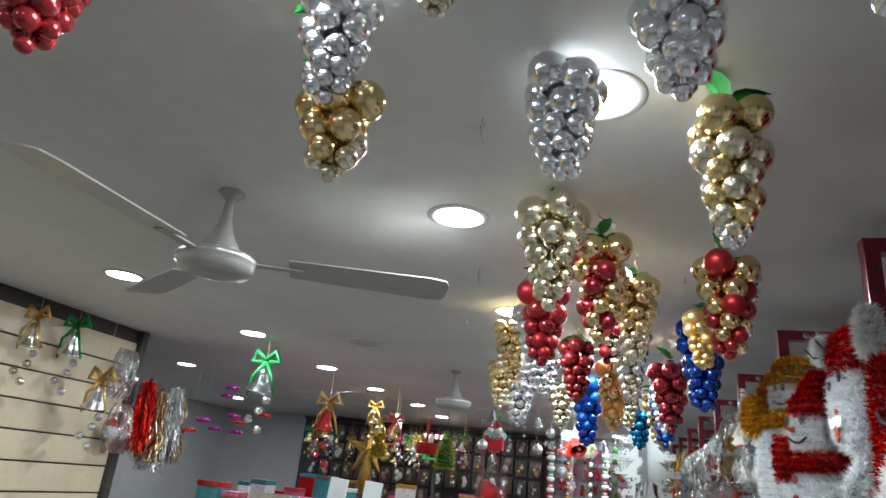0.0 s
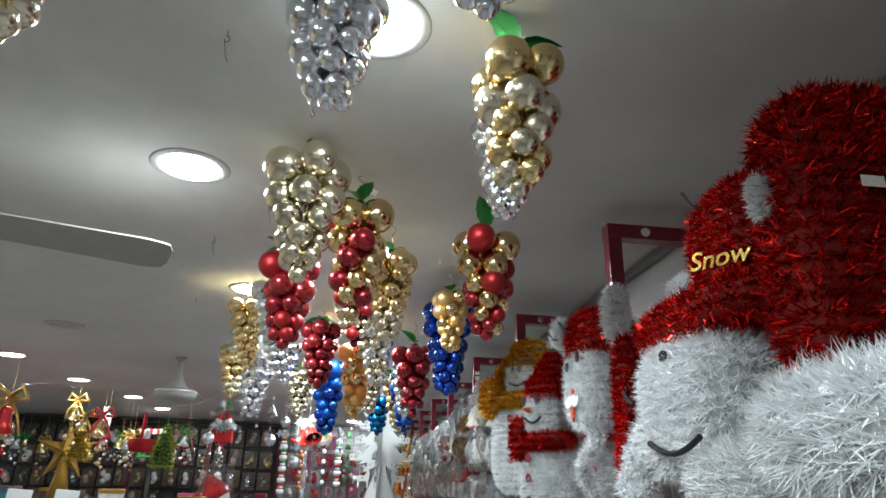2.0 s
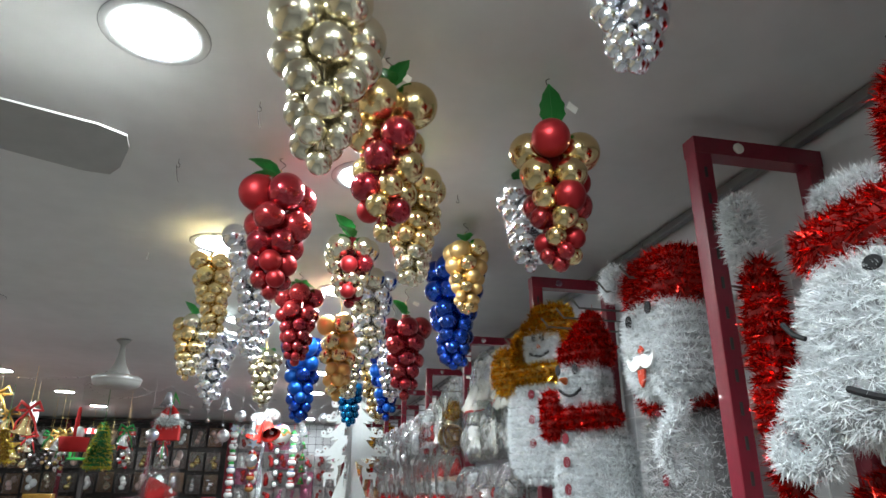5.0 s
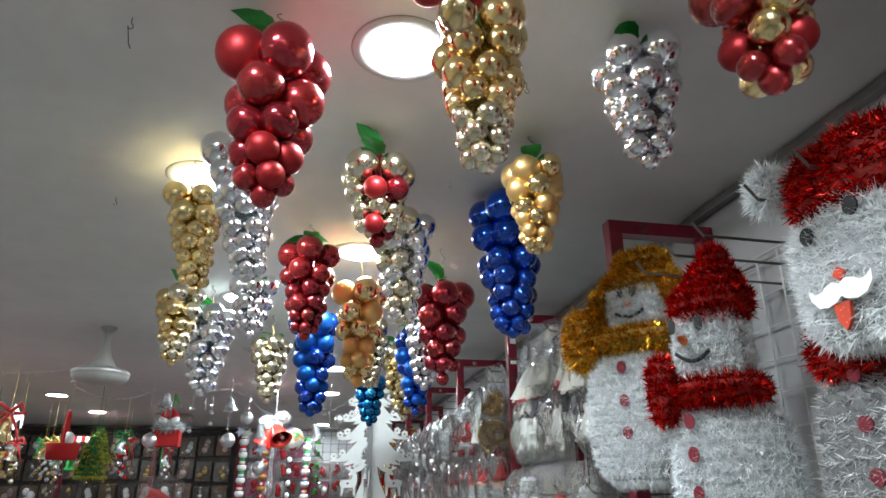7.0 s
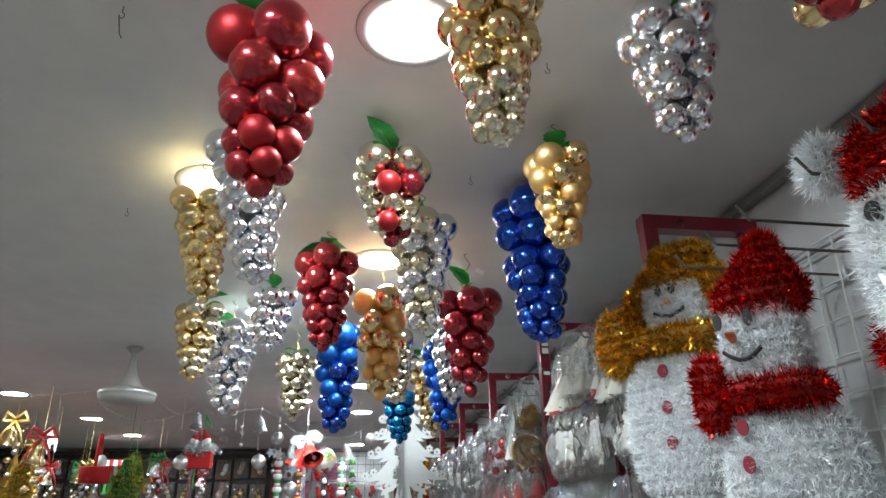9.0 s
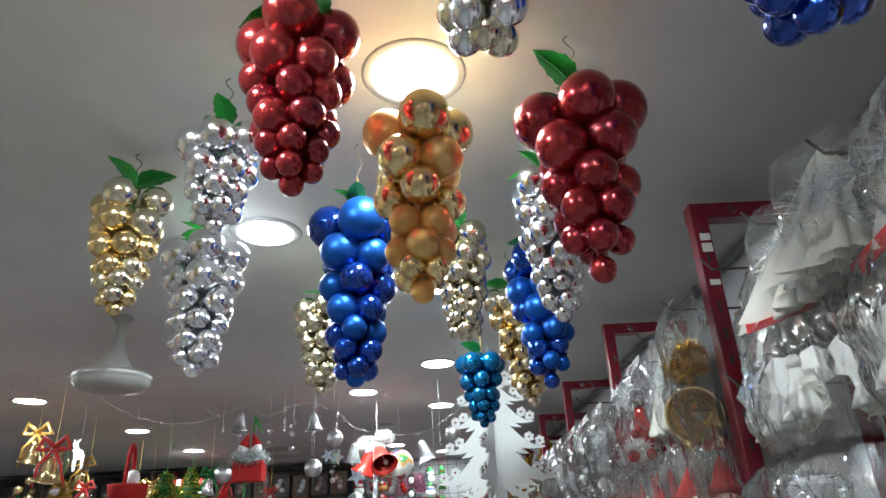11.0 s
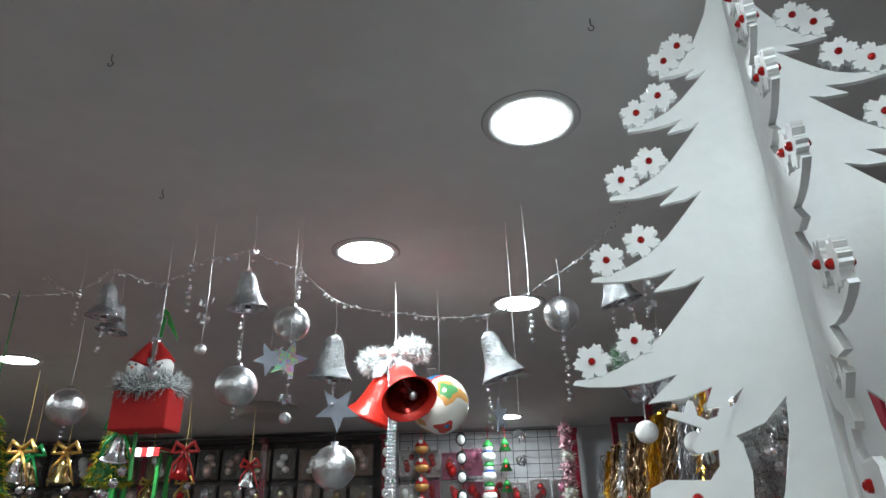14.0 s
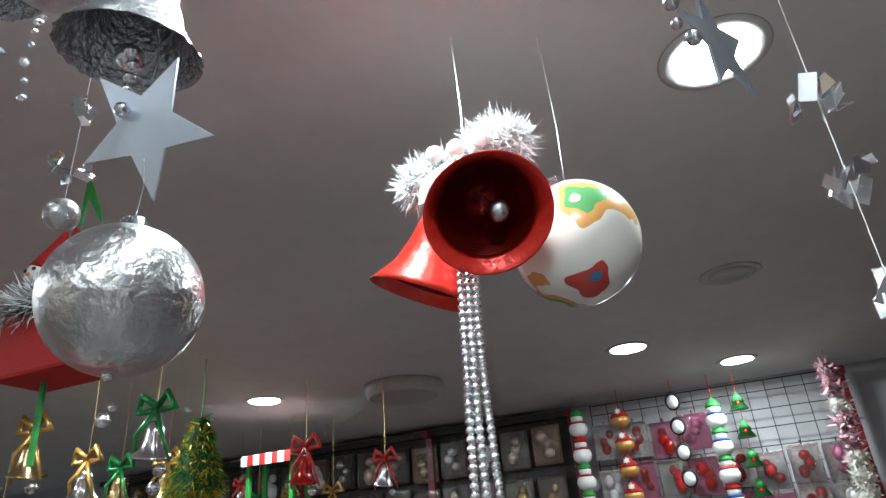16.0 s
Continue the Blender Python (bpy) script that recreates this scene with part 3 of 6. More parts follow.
plate(bm, [(-0.014, 0.016), (0.014, 0.016), (0.010, -0.008), (0.0, -0.020), (-0.010, -0.008)], 0.005, Matrix.Translation((0.683, 1.700, 1.915)) @ Matrix(((0, 1, 0, 0), (1, 0, 0, 0), (0, 0, 1, 0), (0, 0, 0, 1))))
part("tongue", bm, REDORANGE, sa, "red felt mouth")
for z in (1.86, 1.79, 1.72):
    disc_on("button", sa, 1.80, z, 0.013, 0.012, 0.772, MAROONFELT)
bm = bmesh.new()
tube(bm, [(0.70 + 0.02 * math.sin(k * 0.9), 1.64 + 0.012 * math.cos(k * 0.9), 1.90 - 0.022 * k) for k in range(9)], 0.016, 8, 0.7)
me = finish("curl", bm, WTIN)
fluff("curl", [tuple(p.co) for p in me.vertices], [tuple(p.vertices) for p in me.polygons if len(p.vertices) == 4], WTIN, sa, 1800, rows=0, length=0.018, seed=27)

# snowman with the lettered red hat
sw = thing("tinsel_snowman", pose(0, 0, 0), "large white tinsel snowman with lettered red foil hat", "christmas figure")
puff("head", (0.700, 1.075, 1.890), (0.072, 0.160, 0.100), WTIN, sw, 17000, 31, length=0.020, power=0.75)
puff("chin", (0.690, 1.12, 1.815), (0.062, 0.150, 0.060), WTIN, sw, 8000, 32, length=0.020, power=0.75)
puff("hat_brim", (0.715, 1.045, 2.004), (0.085, 0.185, 0.034), RTIN, sw, 8000, 33, length=0.02, label="red foil tinsel hat brim")
puff("hat", (0.752, 0.985, 2.115), (0.065, 0.110, 0.105), RTIN, sw, 9000, 34, length=0.018, label="red foil tinsel hat")
puff("collar", (0.715, 0.93, 1.745), (0.09, 0.14, 0.065), WTIN, sw, 9000, 35, length=0.024)
puff("arm", (0.655, 1.285, 1.86), (0.020, 0.025, 0.165), RTIN, sw, 5000, 36, length=0.018, label="red foil tinsel arm")
puff("mitten", (0.645, 1.295, 2.075), (0.016, 0.020, 0.050), WTIN, sw, 3000, 37, length=0.018)
puff("thumb", (0.760, 1.20, 2.10), (0.028, 0.055, 0.024), WTIN, sw, 2200, 38, length=0.018, rows=0)
puff("coat", (0.76, 1.08, 1.60), (0.08, 0.20, 0.14), RTIN, sw, 9000, 39, length=0.02)
puff("gold_scarf", (0.740, 1.02, 1.655), (0.075, 0.10, 0.045), GTIN, sw, 3500, 41, length=0.024, label="gold foil tinsel scarf")
disc_on("eye", sw, 1.064, 1.944, 0.013, 0.009, 0.624, BLACKFELT)
smile(sw, 0.616, 1.125, 0.960, 1.812, 0.020, 0.0045)
bm = bmesh.new()
tube(bm, [(0.612, 1.205, 1.905), (0.612, 1.190, 1.888), (0.616, 1.175, 1.880)], 0.0035, 6)
part("cheek_line", bm, BLACKFELT, sw)
bm = bmesh.new()
ring = [(0.640 + 0.010 * math.sin(a * 2), 1.235 + 0.034 * math.cos(a), 1.765 + 0.036 * math.sin(a)) for a in (2 * math.pi * k / 16 for k in range(17))]
tube(bm, ring, 0.014, 8)
me = finish("wreath", bm, WTIN)
fluff("wreath", [tuple(p.co) for p in me.vertices], [tuple(p.vertices) for p in me.polygons if len(p.vertices) == 4], WTIN, sw, 2600, rows=0, length=0.016, seed=40)


def lettering(text, m, size, mat, parent, name="lettering", depth=0.002, shear=0.25):
    cu = bpy.data.curves.new(name, "FONT")
    cu.body, cu.size, cu.extrude, cu.shear, cu.align_x = text, size, depth, shear, "CENTER"
    cu.bevel_depth = 0.0006
    tmp = bpy.data.objects.new(name, cu)
    me = bpy.data.meshes.new_from_object(tmp)
    bpy.data.objects.remove(tmp)
    me.materials.clear()
    me.materials.append(mat)
    ob = new(name, me)
    ob.matrix_basis = m
    ob.parent = parent
    return ob


FACE_W = Matrix(((0, 0, -1, 0), (-1, 0, 0, 0), (0, 1, 0, 0), (0, 0, 0, 1)))     # text that faces -x
lettering("Snow", Matrix.Translation((0.662, 0.935, 2.058)) @ pose(0, 0, 0, 0, 0, 36) @ FACE_W, 0.041, GOLDFOIL, sw)

# red santa hat with fur trim, nearest the entrance
sh = thing("tinsel_santa_hat", pose(0, 0, 0), "big red foil tinsel santa hat with white fur trim", "christmas figure")
puff("crown", (0.793, 0.752, 2.034), (0.165, 0.052, 0.205), RTIN, sh, 24000, 51, length=0.020, power=0.42)
puff("brim", (0.715, 0.66, 1.800), (0.150, 0.150, 0.062), WTIN, sh, 15000, 52, length=0.030)
puff("pompom", (0.624, 0.762, 2.090), (0.010, 0.010, 0.026), WTIN, sh, 2000, 53, length=0.011, rows=0)
puff("face", (0.735, 0.66, 1.66), (0.10, 0.12, 0.09), WTIN, sh, 7000, 55, length=0.022)
bm = bmesh.new()
box(bm, (0.030, 0.001, 0.014), (0.715, 0.686, 2.085), 0, None)
part("price_tag", bm, TAG, sh)


# ---------------------------------------------------------------- wire grid, pegs and shelves on the east wall
def peg(y, z, reach=0.30):
    root = thing("display_hook", pose(WALL_E, y, z), "bent zinc wire display hook on the wall grid", "hook", "display hooks")
    bm = bmesh.new()
    tube(bm, [(0, 0, 0), (-reach + 0.01, 0, 0.004), (-reach - 0.01, 0, 0.028)], 0.0026, 6)
    part("prong", bm, IRON, root)
    bm = bmesh.new()
    box(bm, (0.006, 0.03, 0.03), (-0.012, 0, 0), 0.001)
    part("plate", bm, STEEL, root)


def wire_grid(name, m, w, h, step, mat, label, r=0.0022):
    """A welded wire panel in the x-z plane."""
    root = thing(name, m, label, "wire rack", "wire grid panels")
    bm = bmesh.new()
    for k in range(int(w / step) + 1):
        tube(bm, [(k * step, 0, 0), (k * step, 0, h)], r, 5)
    for k in range(int(h / step) + 1):
        tube(bm, [(0, -2 * r, k * step), (w, -2 * r, k * step)], r, 5)
    tagged(part("mesh", bm, mat, root), kind="stuff")
    bm = bmesh.new()
    tube(bm, [(0, -r, 0), (w, -r, 0), (w, -r, h), (0, -r, h), (0, -r, 0)], r * 2, 6)
    part("rim", bm, mat, root)
    return root


GRIDWHITE = material("white coated wire", (0.62, 0.62, 0.62), 0.4, grain=0.05)
GRIDBLACK = material("black coated wire", (0.03, 0.03, 0.032), 0.45)
for y in (0.62, 1.52, 2.44):
    wire_grid("wire_grid", pose(0.978, y, 1.2, 0, 0, 90), 0.84, 1.0, 0.07, GRIDWHITE, "white coated wire grid panel on the shop wall")
for y in (1.00, 1.69, 1.80, 1.95, 2.05, 2.16, 2.35):
    peg(y, 2.18 if y < 1.5 else 2.12, 0.34)
for y in (2.56, 2.78, 3.0, 3.2, 3.45, 3.7, 3.95, 4.32, 4.6, 4.9, 5.2, 5.5, 5.8):
    for z in (2.15, 1.92, 1.70):
        peg(y, z, 0.32)

# ---------------------------------------------------------------- bagged goods on the pegs


def film(name, rough, base, haze):
    """Thin clear film: see-through, with gloss that grows at grazing angles and a little haze."""
    m = bpy.data.materials.new(name)
    m.use_nodes = True
    nt = m.node_tree
    nt.nodes.remove(nt.nodes["Principled BSDF"])
    out = nt.nodes["Material Output"]
    clear, gloss, dull = (nt.nodes.new("ShaderNodeBsdf" + k) for k in ("Transparent", "Glossy", "Diffuse"))
    gloss.inputs["Roughness"].default_value = rough
    dull.inputs["Color"].default_value = (0.8, 0.82, 0.84, 1)
    fr = nt.nodes.new("ShaderNodeFresnel")
    fr.inputs["IOR"].default_value = 1.33
    add = nt.nodes.new("ShaderNodeMath")
    add.operation = "ADD"
    add.use_clamp = True
    add.inputs[1].default_value = base
    noise_t = nt.nodes.new("ShaderNodeTexNoise")
    noise_t.inputs["Scale"].default_value, noise_t.inputs["Detail"].default_value = 80, 3
    co = nt.nodes.new("ShaderNodeTexCoord")
    bp = nt.nodes.new("ShaderNodeBump")
    fold = nt.nodes.new("ShaderNodeMapping")
    fold.inputs["Scale"].default_value = (1.0, 1.0, 0.28)
    bp.inputs["Strength"].default_value, bp.inputs["Distance"].default_value = 0.95, 0.012
    mix, mix2 = nt.nodes.new("ShaderNodeMixShader"), nt.nodes.new("ShaderNodeMixShader")
    mix.inputs[0].default_value = haze
    for a, c in ((co.outputs["Object"], fold.inputs["Vector"]), (fold.outputs["Vector"], noise_t.inputs["Vector"]), (noise_t.outputs["Fac"], bp.inputs["Height"]), (bp.outputs["Normal"], gloss.inputs["Normal"]), (bp.outputs["Normal"], fr.inputs["Normal"]),
                 (clear.outputs[0], mix.inputs[1]), (dull.outputs[0], mix.inputs[2]), (fr.outputs[0], add.inputs[0]),
                 (add.outputs[0], mix2.inputs[0]), (mix.outputs[0], mix2.inputs[1]), (gloss.outputs[0], mix2.inputs[2]), (mix2.outputs[0], out.inputs["Surface"])):
        nt.links.new(a, c)
    return m


PLASTIC = film("clear cellophane", 0.06, 0.08, 0.02)
PLASTIC2 = film("hazy polythene", 0.07, 0.04, 0.06)
TULLE = island(material("white tulle", (0.86, 0.84, 0.77), 0.8, alpha=0.58), 0.15)
FOAM = material("white foam ball", (0.84, 0.84, 0.83), 0.8, grain=0.04, bump=0.15, scale=90)
SHINYRED = material("shiny red plastic", (0.50, 0.015, 0.015), 0.14, 0.55, coat=0.6, vary=0.1)
HEADER = material("printed header card", (0.40, 0.39, 0.38), 0.5, grain=0.05, vary=0.1)
HEADERRED = material("red header card", (0.55, 0.04, 0.04), 0.5, grain=0.05, vary=0.1)
PINK = material("pink satin", (0.62, 0.16, 0.30), 0.5, vary=0.15)
SKIN = material("pale peach felt", (0.72, 0.46, 0.34), 0.8, vary=0.05)
BELLGOLD = material("brushed gold bell", (0.66, 0.50, 0.22), 0.24, 1.0, grain=0.1, bump=0.05)
MIXED = island(material("assorted foil", (0.45, 0.32, 0.28), 0.3, 0.5), 0.6)


def bag_mesh(w, h, d, seed, mat):
    """A crumpled, sealed bag: x depth, y width, z from -h to 0."""
    bm = bmesh.new()
    nu, nv = 26, 16
    for s in (-1, 1):
        grid = []
        for a in range(nv + 1):
            v = a / nv
            row = []
            for b in range(nu + 1):
                u = b / nu * 2 - 1
                swell = (1 - u ** 4) * math.sin(math.pi * min(1.0, v * 0.92 + 0.03)) ** 0.6
                n = noise.noise(Vector((u * 2.3 + seed * 5.1, v * 3.7, s * 3.0 + seed)))
                n2 = noise.noise(Vector((u * 13 + seed, v * 2.6 + seed * 3, s * 7.0))) + 0.6 * noise.noise(Vector((u * 7 + v * 9, v * 11 + seed, s * 2.0)))
                row.append(bm.verts.new((s * d / 2 * swell * (1 + 0.5 * n) + 0.012 * n2 * (0.4 + swell), u * w / 2 * (1 - 0.12 * (v < 0.1)) + 0.006 * n2, -v * h + 0.008 * n)))
            grid.append(row)
        for a in range(nv):
            for b in range(nu):
                bm.faces.new((grid[a][b], grid[a][b + 1], grid[a + 1][b + 1], grid[a + 1][b]))
    return bm


def bag(x, y, top, w, h, d, seed, label, fill, header=None, text=None, mat=None, turn=0.0):
    """A plastic bag hung on a peg, with its contents."""
    root = thing("packaged_ornament", pose(x, y, top, 0, 0, turn), label, "packaged ornament", "bagged ornaments on the rack")
    rnd = random.Random(seed)
    part("bag", bag_mesh(w, h, d, seed * 0.37, mat), mat or PLASTIC, root, "crumpled clear plastic bag", True)
    if header:
        bm = bmesh.new()
        box(bm, (0.003, w * 0.96, 0.022), (0, 0, 0.004), 0.0008)
        hd = part("header_card", bm, header, root, "printed header card")
        if text:
            lettering(text, Matrix.Translation((-0.0022, 0, -0.001)) @ FACE_W, 0.017, REDFELT, hd, "print", 0.0004, 0.3)
    fill(root, rnd, w, h, d)
    return root


def crumple(bm, w, h, amp, seed, at, turn):
    """A crumpled sheet of thin cloth or film."""
    n = 15
    m = Matrix.Translation(at) @ Euler((turn * 0.3, turn * 0.2, turn)).to_matrix().to_4x4()
    rows = []
    for a in range(n + 1):
        row = []
        for b in range(n + 1):
            u, v = b / n - 0.5, a / n - 0.5
            q = Vector((u * 3 + seed, v * 3 - seed, seed * 1.7))
            off = noise.noise(q) * 1.0 + noise.noise(q * 2.3) * 0.5 + noise.noise(Vector((q.x * 6.5, q.y * 1.2, q.z))) * 0.28
            side = noise.noise(q * 1.9 + Vector((9, 3, 1))) * 0.5
            row.append(bm.verts.new(m @ Vector((amp * off, u * w * (1 + 0.25 * side), v * h + amp * side))))
        rows.append(row)
    for a in range(n):
        for b in range(n):
            bm.faces.new((rows[a][b], rows[a][b + 1], rows[a + 1][b + 1], rows[a + 1][b]))


def fill_tulle(root, rnd, w, h, d):
    """Gathered skirts of tulle, tied at the top, with loose white strands."""
    for layer in range(3):
        bm = bmesh.new()
        rows, seg, lean = [], 56, rnd.uniform(-0.18, 0.18)
        ph, folds = rnd.uniform(0, 6), rnd.randint(7, 10)
        for a in range(10):
            v = a / 9
            row = []
            for k in range(seg):
                q = 2 * math.pi * k / seg
                wave = 1 + (0.24 * math.sin(folds * q + ph + 1.5 * v) + 0.10 * math.sin(2.3 * folds * q - ph)) * v
                r = (0.07 + 0.93 * v ** 0.75) * wave * (1 - 0.22 * layer)
                row.append(bm.verts.new((r * math.cos(q) * d * 0.52, r * math.sin(q) * w * 0.50 + lean * w * v, -h * (0.08 + 0.80 * v) - 0.02 * h * v * math.sin(folds * q + ph))))
            rows.append(row)
        for p, q in zip(rows, rows[1:]):
            for k in range(seg):
                bm.faces.new((p[k], p[(k + 1) % seg], q[(k + 1) % seg], q[k]))
        part("tulle", bm, TULLE, root, smooth=True)
    v, f = pillow_verts((0, 0, -h * 0.55), (d * 0.34, w * 0.36, h * 0.30), 0.8, 12)
    fluff("feather", v, f, WTIN, root, 700, length=0.035, width=0.0007, rows=0, seed=rnd.randrange(999), spread=1.0, droop=0.4)


def fill_angel(root, rnd, w, h, d):
    bm = bmesh.new()
    got = lathe(bm, [(0.0, 0.0), (0.009, -0.003), (0.011, -0.016), (0.017, -0.036), (0.026, -0.060), (0.034, -0.082), (0.030, -0.080), (0.0, -0.06)], 30, Matrix.Translation((0, 0, -h * 0.40)))
    for q in got:
        a = math.atan2(q.co.y, q.co.x)
        k = 1 + 0.22 * math.sin(a * 7) * min(1.0, max(0.0, (-h * 0.42 - q.co.z) / 0.06))
        q.co.x, q.co.y = q.co.x * k, q.co.y * k
    part("skirt", bm, FOAM, root, smooth=True)
    bm = bmesh.new()
    ball(bm, 0.013, (0, 0, -h * 0.385), 12)
    part("head", bm, FOAM, root, smooth=True)
    for s in (-1, 1):
        bm = bmesh.new()
        plate(bm, [(0, 0), (0.014, 0.030), (0.040, 0.036), (0.062, 0.020), (0.052, 0.004), (0.060, -0.014), (0.040, -0.020), (0.036, -0.036), (0.014, -0.022)], 0.004, Matrix.Translation((0.004, 0, -h * 0.48)) @ Matrix(((0, 1, 0, 0), (s, 0.2, 0, 0), (0, 0, 1, 0), (0, 0, 0, 1))))
        part("wing", bm, FOAM, root)
    bm = bmesh.new()
    crumple(bm, w * 0.7, h * 0.35, d * 0.35, rnd.uniform(0, 90), (0.01, 0, -h * 0.7), rnd.uniform(-1, 1))
    part("tissue", bm, TULLE, root, smooth=True)


def bell_profile(r, h):
    return [(0.0, 0.0), (r * 0.16, -h * 0.01), (r * 0.36, -h * 0.10), (r * 0.46, -h * 0.28), (r * 0.54, -h * 0.52), (r * 0.68, -h * 0.76), (r * 0.90, -h * 0.93), (r, -h),
            (r * 0.97, -h * 0.995), (r * 0.86, -h * 0.90), (r * 0.63, -h * 0.74), (r * 0.48, -h * 0.50), (r * 0.40, -h * 0.28), (r * 0.30, -h * 0.13), (0.0, -h * 0.06)]


def fill_bell(mat):
    def put(root, rnd, w, h, d):
        bm = bmesh.new()
        r = min(w, h) * 0.30
        lathe(bm, bell_profile(r, r * 1.7), 24, Matrix.Translation((-0.01, 0, -h * 0.40)) @ Euler((radians(rnd.uniform(-25, 25)), radians(-55), 0)).to_matrix().to_4x4())
        part("bell", bm, mat, root, smooth=True)
        for sy in (-0.26, 0.28):
            bm = bmesh.new()
            lathe(bm, bell_profile(r * 0.7, r * 1.1), 20, Matrix.Translation((0.005, sy * w, -h * rnd.uniform(0.2, 0.55))) @ Euler((radians(rnd.uniform(-60, 60)), radians(-40), 0)).to_matrix().to_4x4())
            part("bell", bm, mat, root, smooth=True)
        for j in range(5):
            bm = bmesh.new()
            ball(bm, rnd.uniform(0.010, 0.018), (rnd.uniform(-0.3, 0.1) * d, rnd.uniform(-0.4, 0.4) * w, -h * rnd.uniform(0.45, 0.92)), 12)
            part("ball", bm, rnd.choice([mat, mat, FOAM]), root, smooth=True)
        for k in range(3):
            puff("trim", (rnd.uniform(-d, d) * 0.2, rnd.uniform(-w, w) * 0.3, -h * rnd.uniform(0.2, 0.85)), (d * 0.22, w * 0.16, h * 0.07), rnd.choice([WTIN, GTIN if mat is BELLGOLD else WTIN]), root, 260, seed=rnd.randrange(999), rows=0, length=0.02)
    return put


def fill_gold_bell(root, rnd, w, h, d):
    """One large gold bell that shows its open mouth, under a gold bow, with red balls below."""
    way = Vector((-0.40, -0.86, -0.30)).normalized()
    m = Matrix.Translation((0.02, 0.06, -0.235)) @ Vector((0, 0, -1)).rotation_difference(way).to_matrix().to_4x4()
    bm = bmesh.new()
    lathe(bm, bell_profile(0.060, 0.085), 32, m)
    part("bell", bm, BELLGOLD, root, smooth=True)
    bm = bmesh.new()
    lathe(bm, [(0.056, -0.084), (0.062, -0.088), (0.062, -0.080)], 32, m)
    part("rim", bm, GOLD, root, smooth=True)
    for k in range(3):
        puff("bow", (0.0, 0.05 * (k - 1), -0.15 + 0.02 * (k % 2)), (0.02, 0.026, 0.026), GTIN, root, 320, seed=rnd.randrange(999), rows=0, length=0.02)
    for k in range(6):
        bm = bmesh.new()
        ball(bm, rnd.uniform(0.013, 0.02), (rnd.uniform(-0.03, 0.02), 0.16 * (k / 5 - 0.5), -0.315 + rnd.uniform(-0.012, 0.012)), 14)
        part("ball", bm, SHINYRED if k % 3 else GOLD, root, smooth=True)


def fill_balls(mats):
    def put(root, rnd, w, h, d):
        for k in range(rnd.randint(4, 7)):
            bm = bmesh.new()
            ball(bm, rnd.uniform(0.014, 0.026), (rnd.uniform(-d, d) * 0.28, rnd.uniform(-w, w) * 0.34, -h * rnd.uniform(0.3, 0.88)), 14)
            part("ball", bm, rnd.choice(mats), root, smooth=True)
        for k in range(2):
            puff("tuft", (0, rnd.uniform(-w, w) * 0.25, -h * rnd.uniform(0.2, 0.8)), (d * 0.25, w * 0.2, h * 0.10), rnd.choice([WTIN, FROST, STIN]), root, 240, seed=rnd.randrange(999), rows=0, length=0.022)
    return put


def fill_santa(root, rnd, w, h, d):
    bm = bmesh.new()
    lathe(bm, [(0, 0.0), (0.012, -0.02), (0.030, -0.075), (0.034, -0.080), (0, -0.078)], 14, Matrix.Translation((0, 0, -h * 0.18)) @ Euler((radians(rnd.uniform(-20, 20)), 0, 0)).to_matrix().to_4x4())
    part("hat", bm, REDFELT, root, smooth=True)
    bm = bmesh.new()
    ball(bm, 0.030, (0, 0, -h * 0.18 - 0.10), 14)
    part("face", bm, SKIN, root, smooth=True)
    puff("beard", (-0.006, 0, -h * 0.18 - 0.125), (0.030, 0.036, 0.028), WTIN, root, 420, seed=rnd.randrange(999), rows=0, length=0.02)
    bm = bmesh.new()
    ball(bm, 0.052, (0, 0, -h * 0.18 - 0.19), 14, 0.9)
    part("coat", bm, SHINYRED, root, smooth=True)


# bay with white tulle, angels and clear bags
n = 100
for y, top, x in ((2.56, 2.14, 0.70), (2.68, 2.17, 0.72), (2.80, 2.19, 0.70), (2.94, 2.17, 0.72), (2.62, 2.16, 0.84), (2.88, 2.18, 0.86), (3.08, 2.13, 0.74)):
    n += 1
    bag(x, y, top, 0.19, 0.21, 0.10, n, "clear bag of white tulle feathers on a rack hook", fill_tulle, mat=PLASTIC2, turn=random.Random(n).uniform(-25, 25))
for y, x in ((2.60, 0.71), (2.74, 0.68), (2.86, 0.72), (2.98, 0.68), (3.10, 0.71), (3.20, 0.74)):
    n += 1
    bag(x, y, 1.985, 0.15, 0.19, 0.08, n, "clear bag with a white foam angel ornament", fill_angel, HEADERRED if n % 2 else None, turn=random.Random(n).uniform(-30, 30))
for y in (2.60, 2.80, 3.0, 3.16):
    n += 1
    bag(0.70, y, 1.78, 0.20, 0.24, 0.11, n, "clear bag of red and white ornaments", fill_balls([SHINYRED, FOAM, SHINYRED]), turn=random.Random(n).uniform(-25, 25))
# bay with gold bells and headed bags of red bells
for y, top, x, f, lab, head in ((3.44, 2.17, 0.70, fill_gold_bell, "clear bag with a large gold bell", None), (3.52, 2.12, 0.76, fill_balls([GOLD, SILVER, GOLD]), "clear bag of gold and silver ornaments", None),
                                (3.60, 2.14, 0.71, fill_tulle, "clear bag of white tulle on a rack hook", None),
                                (3.82, 2.10, 0.68, fill_bell(SHINYRED), "clear bag with red bells under a header card", HEADER), (4.06, 2.10, 0.72, fill_bell(SHINYRED), "clear bag with red bells under a header card", HEADER)):
    n += 1
    bag(x, y, top, 0.25 if head else 0.20, 0.37 if f is fill_gold_bell else 0.27, 0.11, n, lab, f, head, "Merry" if head else None, turn=-4 if head else 0 if f is fill_gold_bell else random.Random(n).uniform(-25, 25))
